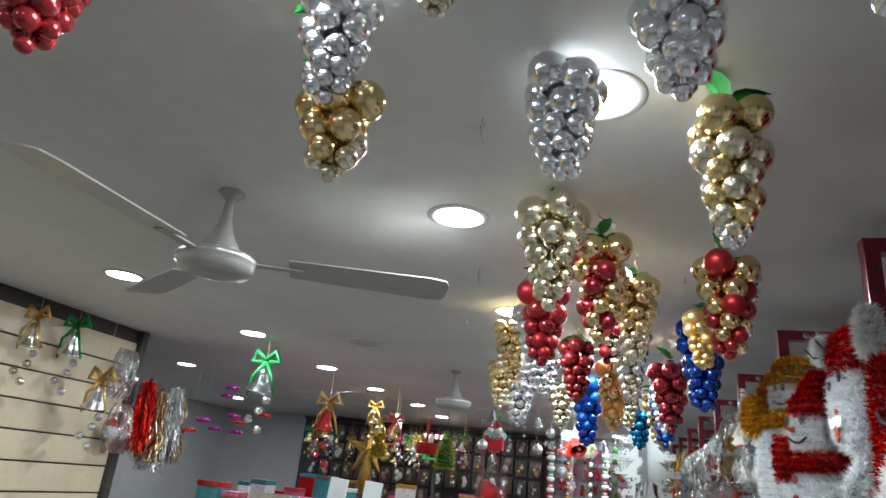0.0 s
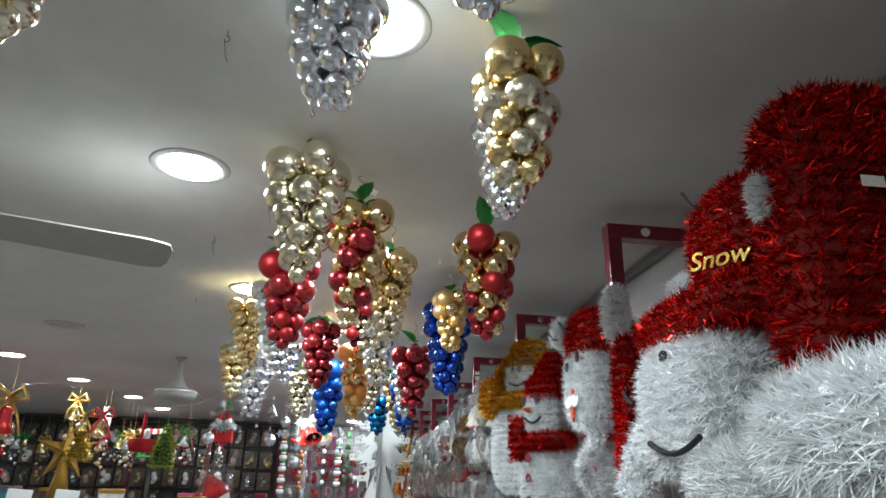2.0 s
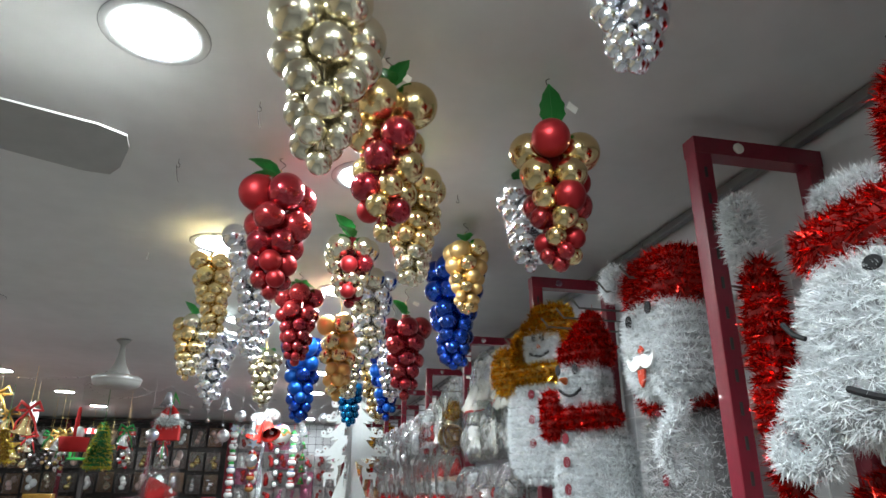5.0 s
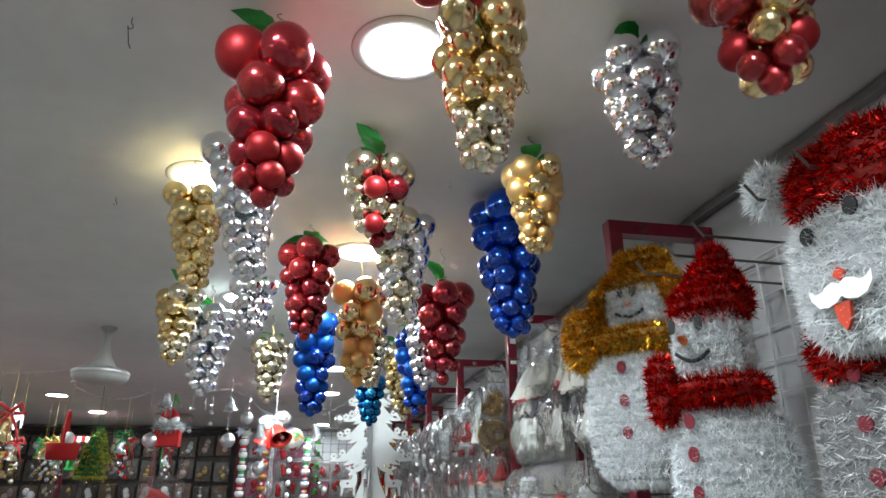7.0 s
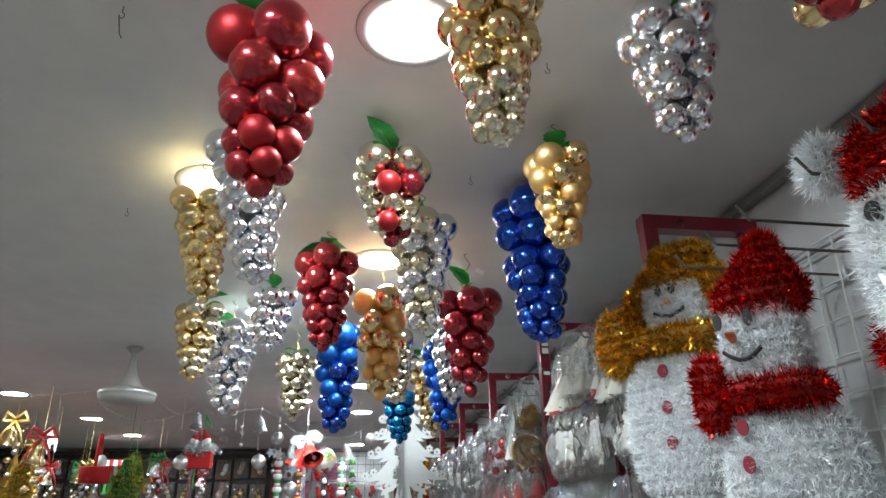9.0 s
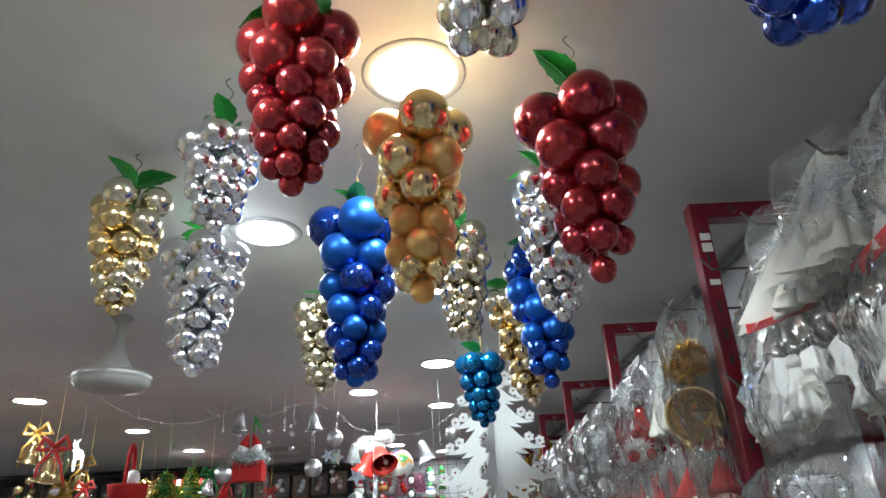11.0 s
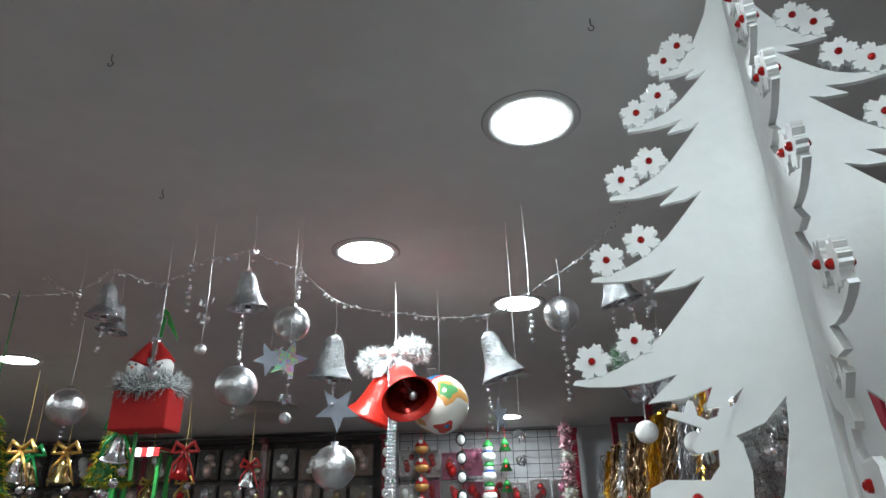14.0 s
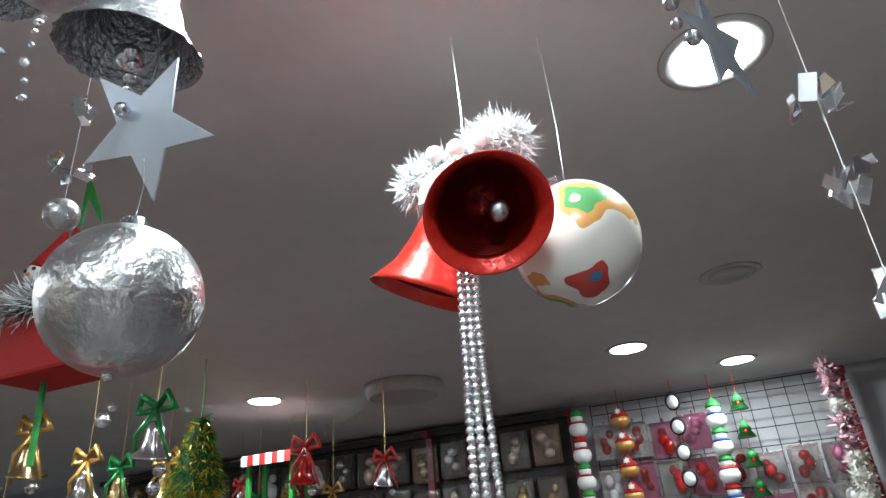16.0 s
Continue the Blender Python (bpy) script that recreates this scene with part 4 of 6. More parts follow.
for y in (3.38, 3.54, 3.70, 3.86, 4.02, 4.12):
    n += 1
    bag(0.70, y, 1.87, 0.17, 0.24, 0.11, n, "clear bag with a small red santa", fill_santa, turn=random.Random(n).uniform(-25, 25))
# bays with silver bags under header cards
for y in (4.36, 4.62, 4.88, 5.24, 5.46, 5.70, 5.90):
    n += 1
    bag(0.69, y, 2.08, 0.25, 0.29, 0.10, n, "clear bag of silver ornaments under a header card", fill_balls([SILVER, FOAM, SILVER]), HEADER, "Merry", turn=-4)
for y, top in ((3.40, 2.14), (3.66, 2.16), (3.90, 2.13), (4.10, 2.15), (4.30, 2.13), (4.52, 2.16), (4.74, 2.12), (4.96, 2.15), (5.22, 2.13), (5.46, 2.15), (5.70, 2.12), (5.92, 2.14)):
    n += 1
    bag(0.86, y, top, 0.21, 0.30, 0.12, n, "clear bag of mixed red and silver ornaments behind others", fill_balls([SHINYRED, SILVER, MIXED, SHINYRED, CARD]), CARD, turn=random.Random(n).uniform(-20, 20))
for y in (4.30, 4.48, 4.66, 4.84, 5.0, 5.22, 5.40, 5.60, 5.80):
    n += 1
    bag(0.70, y, 1.86, 0.19, 0.25, 0.11, n, "clear bag of pink and red felt dolls", fill_santa if n % 2 else fill_balls([SHINYRED, SHINYRED, FOAM]), turn=random.Random(n).uniform(-25, 25))


# tinsel bundles hung in the far bays
def tinsel_bundle(x, y, top, length, mat, label, seed, count=1500):
    rs = np.random.RandomState(seed)
    root = thing("tinsel_garland", pose(x, y, top), label, "tinsel garland", "tinsel bundles on the rack")
    v, f = [], []
    for k in range(count):
        a, r = rs.uniform(0, 6.28), 0.075 * math.sqrt(rs.rand())
        px, py = r * math.cos(a), r * math.sin(a)
        w = rs.uniform(0.0008, 0.0022)
        ln = length * rs.uniform(0.75, 1.05)
        rot = rs.uniform(0, 3.14)
        base = len(v)
        for j in range(5):
            u = j / 4
            sx, sy = px * (0.35 + 0.75 * u) + rs.normal(0, 0.013), py * (0.35 + 0.75 * u) + rs.normal(0, 0.013)
            tw = rot + u * rs.normal(0, 3.0)
            v += [(sx - w * math.cos(tw), sy - w * math.sin(tw), -u * ln), (sx + w * math.cos(tw), sy + w * math.sin(tw), -u * ln)]
        f += [(base + 2 * j, base + 2 * j + 1, base + 2 * j + 3, base + 2 * j + 2) for j in range(4)]
    me = bpy.data.meshes.new("tinsel")
    me.from_pydata(v, [], f)
    me.materials.append(mat)
    new("tinsel", me).parent = root
    bm = bmesh.new()
    tube(bm, [(0, 0, -0.02), (0, 0, 0.012), (0.012, 0, 0.02)], 0.012, 8)
    part("binding", bm, mat, root)
    return root


k = 0
for y in np.arange(6.08, 8.3, 0.17):
    for z in (2.18, 1.92):
        k += 1
        m_, lab = ((BTIN, "bronze foil tinsel bundle"), (STIN, "silver foil tinsel bundle"), (BTIN, "bronze foil tinsel bundle"), (STIN, "silver foil tinsel bundle"), (RTIN, "red foil tinsel bundle"), (GTIN, "gold foil tinsel bundle"))[(k * 5 + int(y * 3)) % 6]
        tinsel_bundle(0.74 + 0.02 * (k % 3), float(y), z, 0.30, m_, lab + " hanging on the rack", k)

# boards behind the goods, so that the rack closes at the back
for y0, y1 in ((2.45, 8.3),):
    for z in (1.38,):
        bm = bmesh.new()
        box(bm, (0.30, y1 - y0, 0.02), (0.85, (y0 + y1) / 2, z), 0.003)
        sb = thing("wall_shelf", pose(0, 0, 0), "dark board shelf across the red display frames", "shelf")
        part("board", bm, DARK, sb)


# ---------------------------------------------------------------- white foam tree with flowers
def foam_tree(x, y, tip, turn):
    root = thing("foam_christmas_tree", pose(x, y, 0, 0, 0, turn), "white cut-out foam christmas tree with small flowers", "christmas tree")
    tiers = [(tip - 0.155, 0.085), (tip - 0.215, 0.128), (tip - 0.295, 0.158), (tip - 0.385, 0.188), (tip - 0.49, 0.218)]

    def half():
        """Outline of one wing: five swept branches with teeth below them, then the flaring trunk."""
        out, flowers = [(0.0, tip), (0.014, tip - 0.05)], []
        last = (0.024, tip - 0.085)
        for n, (z, w) in enumerate(tiers):
            fall = last[1] - z
            out.append(last)
            for u, v in ((0.16, 0.72), (0.34, 0.42), (0.50, 0.22), (0.68, 0.09), (0.86, 0.015)):
                out.append((last[0] + (w - last[0]) * u, z + fall * v))
            out += [(w * 0.985, z + 0.001), (w, z - 0.003), (w * 0.93, z - 0.030 * w), (w * 0.80, z - 0.042 * w), (w * 0.66, z - 0.034 * w), (w * 0.54, z - 0.012 * w),
                    (w * 0.60, z - 0.062 * w), (w * 0.68, z - 0.125 * w), (w * 0.52, z - 0.115 * w)]
            last = (w * 0.41, z - 0.075 * w)
            flowers += [(w * 0.90, z + 0.018), (w * 0.70, z + 0.034)]
        w = tiers[-1][1]
        z = tiers[-1][0]
        out += [last, (w * 0.45, z - 0.16 * w), (w * 0.40, z - 0.165 * w), (w * 0.29, z - 0.09 * w), (w * 0.36, z - 0.20 * w), (w * 0.40, z - 0.30 * w), (w * 0.24, z - 0.24 * w), (w * 0.14, z - 0.14 * w),
                (0.034, z - 0.06), (0.048, z - 0.11), (0.075, z - 0.17), (0.105, z - 0.25), (0.125, z - 0.40), (0.14, 0.30), (0.0, 0.30)]
        return out, flowers

    deer = [(-0.052, -0.100), (-0.052, -0.046), (-0.062, -0.030), (-0.058, -0.012), (-0.040, -0.004), (0.006, -0.006), (0.018, 0.008), (0.020, 0.026), (-0.002, 0.022), (-0.008, 0.028), (0.000, 0.040), (0.006, 0.050),
            (-0.012, 0.058), (-0.030, 0.066), (-0.026, 0.072), (-0.010, 0.068), (-0.004, 0.082), (0.002, 0.080), (0.004, 0.064), (0.014, 0.058), (0.026, 0.062), (0.034, 0.086), (0.040, 0.084), (0.040, 0.070), (0.060, 0.082),
            (0.062, 0.076), (0.042, 0.058), (0.036, 0.046), (0.046, 0.030), (0.050, 0.000), (0.046, -0.030), (0.040, -0.046), (0.042, -0.100), (0.030, -0.100), (0.026, -0.050), (-0.034, -0.050), (-0.040, -0.100)]
    for n, ang in enumerate((0, 90, 180, 270)):
        m = pose(0, 0, 0, 0, 0, ang)
        out, flowers = half()
        bm = bmesh.new()
        plate(bm, out, 0.006, m)
        wing = part("branch_panel", bm, FOAMSHEET, root)
        for fx, fz in flowers[:12]:
            bm = bmesh.new()
            pts = []
            for k in range(84):
                a = 2 * math.pi * k / 84
                rr = 0.0200 * (0.50 + 0.42 * abs(math.cos(3 * a + fz * 40)) ** 0.5 + 0.07 * math.cos(21 * a))
                pts.append((fx + rr * math.cos(a), fz + rr * math.sin(a)))
            plate(bm, pts, 0.0085, m)
            fl = part("flower", bm, FOAMSHEET, wing)
        bm = bmesh.new()
        plate(bm, [(0.110 - 0.8 * x, 1.782 + 0.8 * z) for x, z in deer], 0.006, m)
        rein = part("reindeer", bm, FOAMSHEET, root, "white foam reindeer cut-out")
        bm = bmesh.new()
        for side in (-1, 1):
            ball(bm, 0.0050, (0.118, side * 0.004, 1.762), 8, 1.0, m)
        part("bead", bm, SHINYRED, rein, "red glass bead")
        for fx, fz in flowers[:12]:
            bm = bmesh.new()
            for side in (-1, 1):
                ball(bm, 0.0040, (fx, side * 0.0052, fz), 8, 1.0, m)
            part("bead", bm, SHINYRED, wing, "red glass bead")
    bm = bmesh.new()
    lathe(bm, [(0.0, 0.0), (0.16, 0.0), (0.16, 0.018), (0.0, 0.018)], 32, Matrix.Translation((0, 0, 0.28)))
    part("base", bm, FOAMSHEET, root)
    bm = bmesh.new()
    lathe(bm, [(0.0, 0.0), (0.2, 0.0), (0.2, 0.28), (0.0, 0.28)], 32)
    part("plinth", bm, DARK, root)
    return root


FOAMSHEET = material("white foam board", (0.80, 0.82, 0.82), 0.6, grain=0.03, scale=50, bump=0.04)
foam_tree(0.325, 4.47, 2.365, -18)


# ---------------------------------------------------------------- ceiling fans and the round surface lamp
def fan(x, y, rod, motor_r, blades):
    root = thing("ceiling_fan", pose(x, y, CEIL), "off-white ceiling fan on a conical rod cover" if blades else "off-white ceiling fan motor on a conical rod cover", "ceiling fan")
    bm = bmesh.new()
    lathe(bm, [(0.0, 0.0), (0.034, 0.0), (0.036, -0.006), (0.020, -0.022), (0.012, -0.03), (0.016, -rod * 0.45), (0.030, -rod * 0.70), (0.055, -rod + 0.014), (0.05, -rod), (0, -rod)], 24)
    part("rod", bm, FANWHITE, root, smooth=True)
    bm = bmesh.new()
    r = motor_r
    lathe(bm, [(0.0, 0.0), (r * 0.5, -0.002), (r * 0.92, -0.016), (r, -0.026), (r, -0.036), (r * 0.96, -0.040), (r * 0.98, -0.046), (r * 0.86, -0.064), (r * 0.4, -0.074), (0, -0.075)], 36, Matrix.Translation((0, 0, -rod + 0.012)))
    part("motor", bm, FANWHITE, root, smooth=True)
    bm = bmesh.new()
    lathe(bm, [(r * 1.003, 0), (r * 1.012, -0.004), (r * 1.003, -0.008)], 36, Matrix.Translation((0, 0, -rod - 0.012)))
    part("band", bm, STEEL, root, smooth=True)
    for a in blades:
        m = pose(0, 0, -rod - 0.014, 0, 0, a)
        bm = bmesh.new()
        out = [(0.19, -0.050), (0.57, -0.066), (0.612, -0.058), (0.622, -0.030), (0.622, 0.030), (0.612, 0.058), (0.57, 0.066), (0.19, 0.050)]
        plate(bm, out, 0.004, m @ Euler((radians(90 - 10), 0, 0)).to_matrix().to_4x4())
        bl = part("blade", bm, FANWHITE, root)
        bm = bmesh.new()
        box(bm, (0.16, 0.028, 0.005), (0.15, 0, -0.004), 0.001, m)
        part("bracket", bm, FANWHITE, bl)


fan(-0.868, 1.268, 0.18, 0.105, (24, -92, 146))
fan(-0.889, 4.029, 0.185, 0.115, ())

lp = thing("ceiling_lamp", pose(-1.22, 7.42, CEIL), "round surface ceiling lamp, switched off", "ceiling lamp")
bm = bmesh.new()
lathe(bm, [(0.0, 0.0), (0.17, 0.0), (0.172, -0.012), (0.165, -0.045), (0.15, -0.055)], 40)
part("body", bm, FANWHITE, lp, smooth=True)
bm = bmesh.new()
lathe(bm, [(0.0, -0.058), (0.15, -0.055)], 40)
part("diffuser", bm, UNLIT, lp, smooth=True)

# bare hooks left in the ceiling
for n, (x, y) in enumerate(((-0.11, 1.62), (0.02, 1.15), (0.30, 2.35), (-0.3, 1.9), (0.0, 2.0), (-0.5, 2.6), (-0.1, 0.95), (0.36, 1.95), (-0.62, 5.0), (-0.1, 4.3), (0.2, 4.6), (-0.5, 4.6))):
    root = thing("ceiling_hook", pose(x, y, CEIL), "small bare wire hook in the ceiling", "hook", "ceiling hooks")
    bm = bmesh.new()
    tube(bm, [(0, 0, 0), (0, 0, -0.012)] + [(0.004 * math.sin(a), 0, -0.017 + 0.005 * math.cos(a)) for a in (k * 0.7 for k in range(8))] + ([(0.002, 0, -0.05), (0.006, 0, -0.058)] if n % 3 == 0 else []), 0.0009, 5)
    part("wire", bm, IRON, root)

# ---------------------------------------------------------------- silver bells, balls and stars
SILVERFOIL = material("crinkled silver foil", (0.46, 0.47, 0.49), 0.26, 1.0, grain=0.25, scale=120, stain=0.2, bump=0.5)
SILVERBALL = material("brushed silver ball", (0.60, 0.60, 0.61), 0.30, 1.0, grain=0.15, scale=60, stain=0.25, bump=0.25)
STARFOIL = material("pale foil star", (0.62, 0.68, 0.80), 0.22, 0.7, grain=0.1, scale=50)
HOLO = bpy.data.materials.new("holographic foil")
HOLO.use_nodes = True
_nt = HOLO.node_tree
_b = _nt.nodes["Principled BSDF"]
_b.inputs["Metallic"].default_value, _b.inputs["Roughness"].default_value = 0.85, 0.2
_v = _nt.nodes.new("ShaderNodeTexVoronoi")
_v.inputs["Scale"].default_value = 260
_h = _nt.nodes.new("ShaderNodeCombineColor")
_h.mode = "HSV"
_h.inputs[1].default_value, _h.inputs[2].default_value = 0.6, 0.8
_s = _nt.nodes.new("ShaderNodeSeparateColor")
_c = _nt.nodes.new("ShaderNodeTexCoord")
_nt.links.new(_c.outputs["Object"], _v.inputs["Vector"])
_nt.links.new(_v.outputs["Color"], _s.inputs["Color"])
_nt.links.new(_s.outputs[0], _h.inputs[0])
_nt.links.new(_h.outputs["Color"], _b.inputs["Base Color"])


def string_up(root, z0, gap, mat=None, r=0.0003):
    bm = bmesh.new()
    tube(bm, [(0, 0, z0), (0.002, 0.001, z0 + gap * 0.4), (-0.001, 0, z0 + gap)], r, 5)
    part("string", bm, mat or STEEL, root)


def beads(root, z0, z1, seed, r=0.0042):
    """A short drop of foil beads."""
    rnd = random.Random(seed)
    bm = bmesh.new()
    z = z0
    while z > z1:
        ball(bm, r * rnd.uniform(0.5, 1.2), (rnd.uniform(-0.003, 0.003), rnd.uniform(-0.003, 0.003), z), 8)
        z -= r * rnd.uniform(1.5, 4)
    tagged(part("bead_drop", bm, SILVER, root, smooth=True), kind="stuff")


def silver_bell(x, y, top, r, h, tilt, up, seed, below=0.0):
    root = thing("silver_bell", pose(x, y, top), "crinkled silver foil bell hanging from a bead garland", "christmas ornament", "silver garland ornaments")
    bm = bmesh.new()
    prof = bell_profile(r, h)
    fine = []
    for (r0_, z0_), (r1_, z1_) in zip(prof, prof[1:]):
        fine += [(r0_ + (r1_ - r0_) * q / 4, z0_ + (z1_ - z0_) * q / 4) for q in range(4)]
    got = lathe(bm, fine + [prof[-1]], 64, Euler((radians(tilt[0]), radians(tilt[1]), 0)).to_matrix().to_4x4())
    for v in got:
        v.co += Vector((noise.noise(v.co * 240 + Vector((seed, 0, 0))), noise.noise(v.co * 240 + Vector((0, seed, 0))), 0.4 * noise.noise(v.co * 170))) * 0.0022
    part("bell", bm, SILVERFOIL, root, smooth=True)
    bm = bmesh.new()
    ball(bm, r * 0.2, (0, 0, -h * 1.02), 12, 1.0, Euler((radians(tilt[0]), radians(tilt[1]), 0)).to_matrix().to_4x4())
    part("clapper", bm, SILVER, root, smooth=True)
    string_up(root, 0, up)
    if below:
        beads(root, -h * 1.1, -h * 1.1 - below, seed)
    return root


def silver_ball(x, y, z, r, up, seed, below=0.0, mat=None, label="brushed silver christmas ball on a bead string"):
    root = thing("christmas_ball", pose(x, y, z), label, "christmas ornament", "silver garland ornaments")
    bm = bmesh.new()
    ball(bm, r, (0, 0, 0), 32)
    part("ball", bm, mat or SILVERBALL, root, smooth=True)
    bm = bmesh.new()
    lathe(bm, [(0, r + 0.006), (r * 0.18, r + 0.006), (r * 0.2, r - 0.002)], 12)
    part("cap", bm, SILVER, root, smooth=True)
    string_up(root, r + 0.005, up)
    if below:
        beads(root, -r, -r - below, seed)
    return root


def star_outline(r, inner=0.42, n=5, turn=90):
    return [((r if k % 2 == 0 else r * inner) * math.cos(math.radians(turn + 180 / n * k)), (r if k % 2 == 0 else r * inner) * math.sin(math.radians(turn + 180 / n * k))) for k in range(2 * n)]


def foil_star(x, y, z, r, mat, rot, up, label):
    root = thing("foil_star", pose(x, y, z), label, "christmas ornament", "foil stars")
    bm = bmesh.new()
    plate(bm, star_outline(r), 0.0016, Euler([radians(a) for a in rot]).to_matrix().to_4x4())
    part("star", bm, mat, root)
    string_up(root, r * 0.8, up)
    return root


silver_bell(-0.475, 5.13, 2.262, 0.042, 0.082, (6, -4), 0.05, 1, 0.10)
silver_bell(-0.277, 5.13, 2.112, 0.044, 0.088, (4, 6), 0.07, 2, 0.05)
silver_bell(0.030, 5.17, 2.118, 0.046, 0.098, (5, -18), 0.04, 3, 0.10)
silver_bell(0.285, 5.14, 2.245, 0.044, 0.088, (6, -14), 0.06, 4, 0.05)
silver_bell(-0.855, 5.25, 2.300, 0.042, 0.085, (3, 3), 0.05, 5, 0.08)
silver_bell(-0.885, 5.35, 2.285, 0.038, 0.075, (-4, 5), 0.06, 6)
silver_ball(-0.460, 5.10, 2.008, 0.040, 0.13, 7, 0.02)
silver_ball(-0.367, 5.124, 2.138, 0.036, 0.08, 8, 0.10)
silver_ball(-0.272, 5.145, 1.858, 0.041, 0.06, 9, 0.03)
silver_ball(0.182, 5.14, 2.138, 0.036, 0.08, 10, 0.14)
silver_ball(-0.935, 5.30, 2.02, 0.042, 0.16, 11, 0.03)
foil_star(-0.268, 5.14, 1.965, 0.045, STARFOIL, (-20, 180, 10), 0.04, "pale blue foil star on a string")
foil_star(-0.345, 5.05, 2.045, 0.040, HOLO, (0, 20, -10), 0.06, "holographic foil star on a string")
foil_star(-0.395, 5.09, 2.058, 0.034, STARFOIL, (20, -30, 30), 0.05, "pale green foil star on a string")
foil_star(0.048, 5.22, 1.955, 0.036, STARFOIL, (0, -12, 62), 0.06, "lilac foil star on a string")

# bead garland between the ornaments
gar = thing("bead_garland", pose(0, 0, 0), "silver bead and tinsel garland looped under the ceiling", "garland")


def garland_run(points, seed, mat=None, r=0.00035, every=0.009):
    rnd = random.Random(seed)
    pts = []
    for a, b in zip(points, points[1:]):
        a, b = Vector(a), Vector(b)
        n = max(3, int((b - a).length / 0.03))
        for k in range(n):
            u = k / n
            p = a.lerp(b, u)
            p.z -= 0.18 * (b - a).length * u * (1 - u)
            pts.append(p)
    pts.append(Vector(points[-1]))
    bm = bmesh.new()
    tube(bm, pts, r, 5)
    part("thread", bm, STEEL, gar)
    bm = bmesh.new()
    for a, b in zip(pts, pts[1:]):
        n = max(1, int((b - a).length / every))
        for k in range(n):
            p = a.lerp(b, (k + rnd.random()) / n)
            q = p + Vector((rnd.uniform(-1, 1), rnd.uniform(-1, 1), rnd.uniform(-1.4, 0.6))) * 0.006
            if rnd.random() < 0.6:
                ball(bm, rnd.uniform(0.0012, 0.0040), q, 6)
            else:
                box(bm, (0.006, 0.0006, 0.004), (0, 0, 0), 0, Matrix.Translation(q) @ Euler((rnd.uniform(0, 6), rnd.uniform(0, 6), 0)).to_matrix().to_4x4())
    tagged(part("bead", bm, SILVER, gar), kind="stuff")


garland_run([(0.34, 5.14, 2.39), (0.283, 5.14, 2.303), (0.158, 5.14, 2.213), (0.033, 5.16, 2.150), (-0.145, 5.14, 2.157), (-0.272, 5.13, 2.182), (-0.360, 5.13, 2.262), (-0.471, 5.13, 2.313), (-0.582, 5.16, 2.310), (-0.70, 5.2, 2.27), (-0.85, 5.25, 2.34), (-0.98, 5.3, 2.30), (-1.10, 5.35, 2.37)], 1)
garland_run([(-0.98, 5.3, 2.30), (-1.1, 5.0, 2.22), (-1.2, 4.6, 2.25), (-0.95, 4.05, 2.25)], 2, every=0.03)
garland_run([(-2.4, 4.2, 2.26), (-1.6, 4.1, 2.235), (-1.0, 4.03, 2.215)], 3, every=0.05)
for n, (x, y, z) in enumerate(((-0.360, 5.13, 2.262), (0.335, 5.2, 2.22), (-0.62, 5.17, 2.30), (0.39, 5.3, 2.24), (-0.95, 5.28, 2.30), (0.12, 5.16, 2.19), (-0.47, 5.14, 2.31))):
    rt = thing("bead_drop_ornament", pose(x, y, z), "short drop of silver foil beads", "christmas ornament", "bead drops")
    string_up(rt, 0, CEIL - z)
    beads(rt, 0, -0.07 - 0.02 * (n % 3), n + 40, 0.005)


def foil_drop(x, y, top, length, seed, label="drop of crumpled silver foil flowers on a string"):
    """Foil flowers strung one under another."""
    rnd = random.Random(seed)
    root = thing("foil_flower_drop", pose(x, y, top), label, "christmas ornament", "foil flower drops")
    string_up(root, -length, length + CEIL - top)
    z = 0.0
    while z > -length:
        bm = bmesh.new()
        for k in range(9):
            q = Vector((rnd.uniform(-1, 1), rnd.uniform(-1, 1), rnd.uniform(-0.8, 0.8))) * 0.011
            box(bm, (rnd.uniform(0.008, 0.015), 0.0007, rnd.uniform(0.004, 0.009)), (0, 0, 0), 0, Matrix.Translation(q + Vector((0, 0, z))) @ Euler((rnd.uniform(0, 6), rnd.uniform(0, 6), rnd.uniform(0, 6))).to_matrix().to_4x4())
        part("foil_flower", bm, SILVER, root)
        z -= rnd.uniform(0.040, 0.060)
    bm = bmesh.new()
    ball(bm, 0.012, (0, 0, -length - 0.012), 16)
    part("ball", bm, SILVERBALL, root, smooth=True)


for n, (x, y, top, ln) in enumerate(((0.085, 5.24, 1.915, 0.13), (-0.58, 5.18, 2.22, 0.10), (0.40, 5.28, 2.24, 0.12), (-0.70, 5.22, 2.20, 0.12), (-0.385, 5.18, 2.05, 0.08))):
    foil_drop(x, y, top, ln, 70 + n)
garland_run([(-2.9, 7.6, 2.28), (-2.3, 7.55, 2.22), (-1.8, 7.5, 2.24), (-1.45, 7.45, 2.33)], 4, every=0.03)

# ---------------------------------------------------------------- red bells with a frosted bow, the printed ball and a bead chain
REDBELL = material("red lacquered bell", (0.70, 0.030, 0.018), 0.30, 0.25, coat=0.3, grain=0.14, scale=70, bump=0.18)
REDIN = material("shaded red bell inside", (0.16, 0.008, 0.006), 0.22, 0.8)
SHEER = material("silver mesh ribbon", (0.62, 0.62, 0.63), 0.35, 0.5, alpha=0.75, grain=0.2, scale=300)
PRINT = bpy.data.materials.new("printed paper ball")
PRINT.use_nodes = True
_nt = PRINT.node_tree
_b = _nt.nodes["Principled BSDF"]
_b.inputs["Roughness"].default_value, _b.inputs["Coat Weight"].default_value = 0.25, 0.4
_c = _nt.nodes.new("ShaderNodeTexCoord")
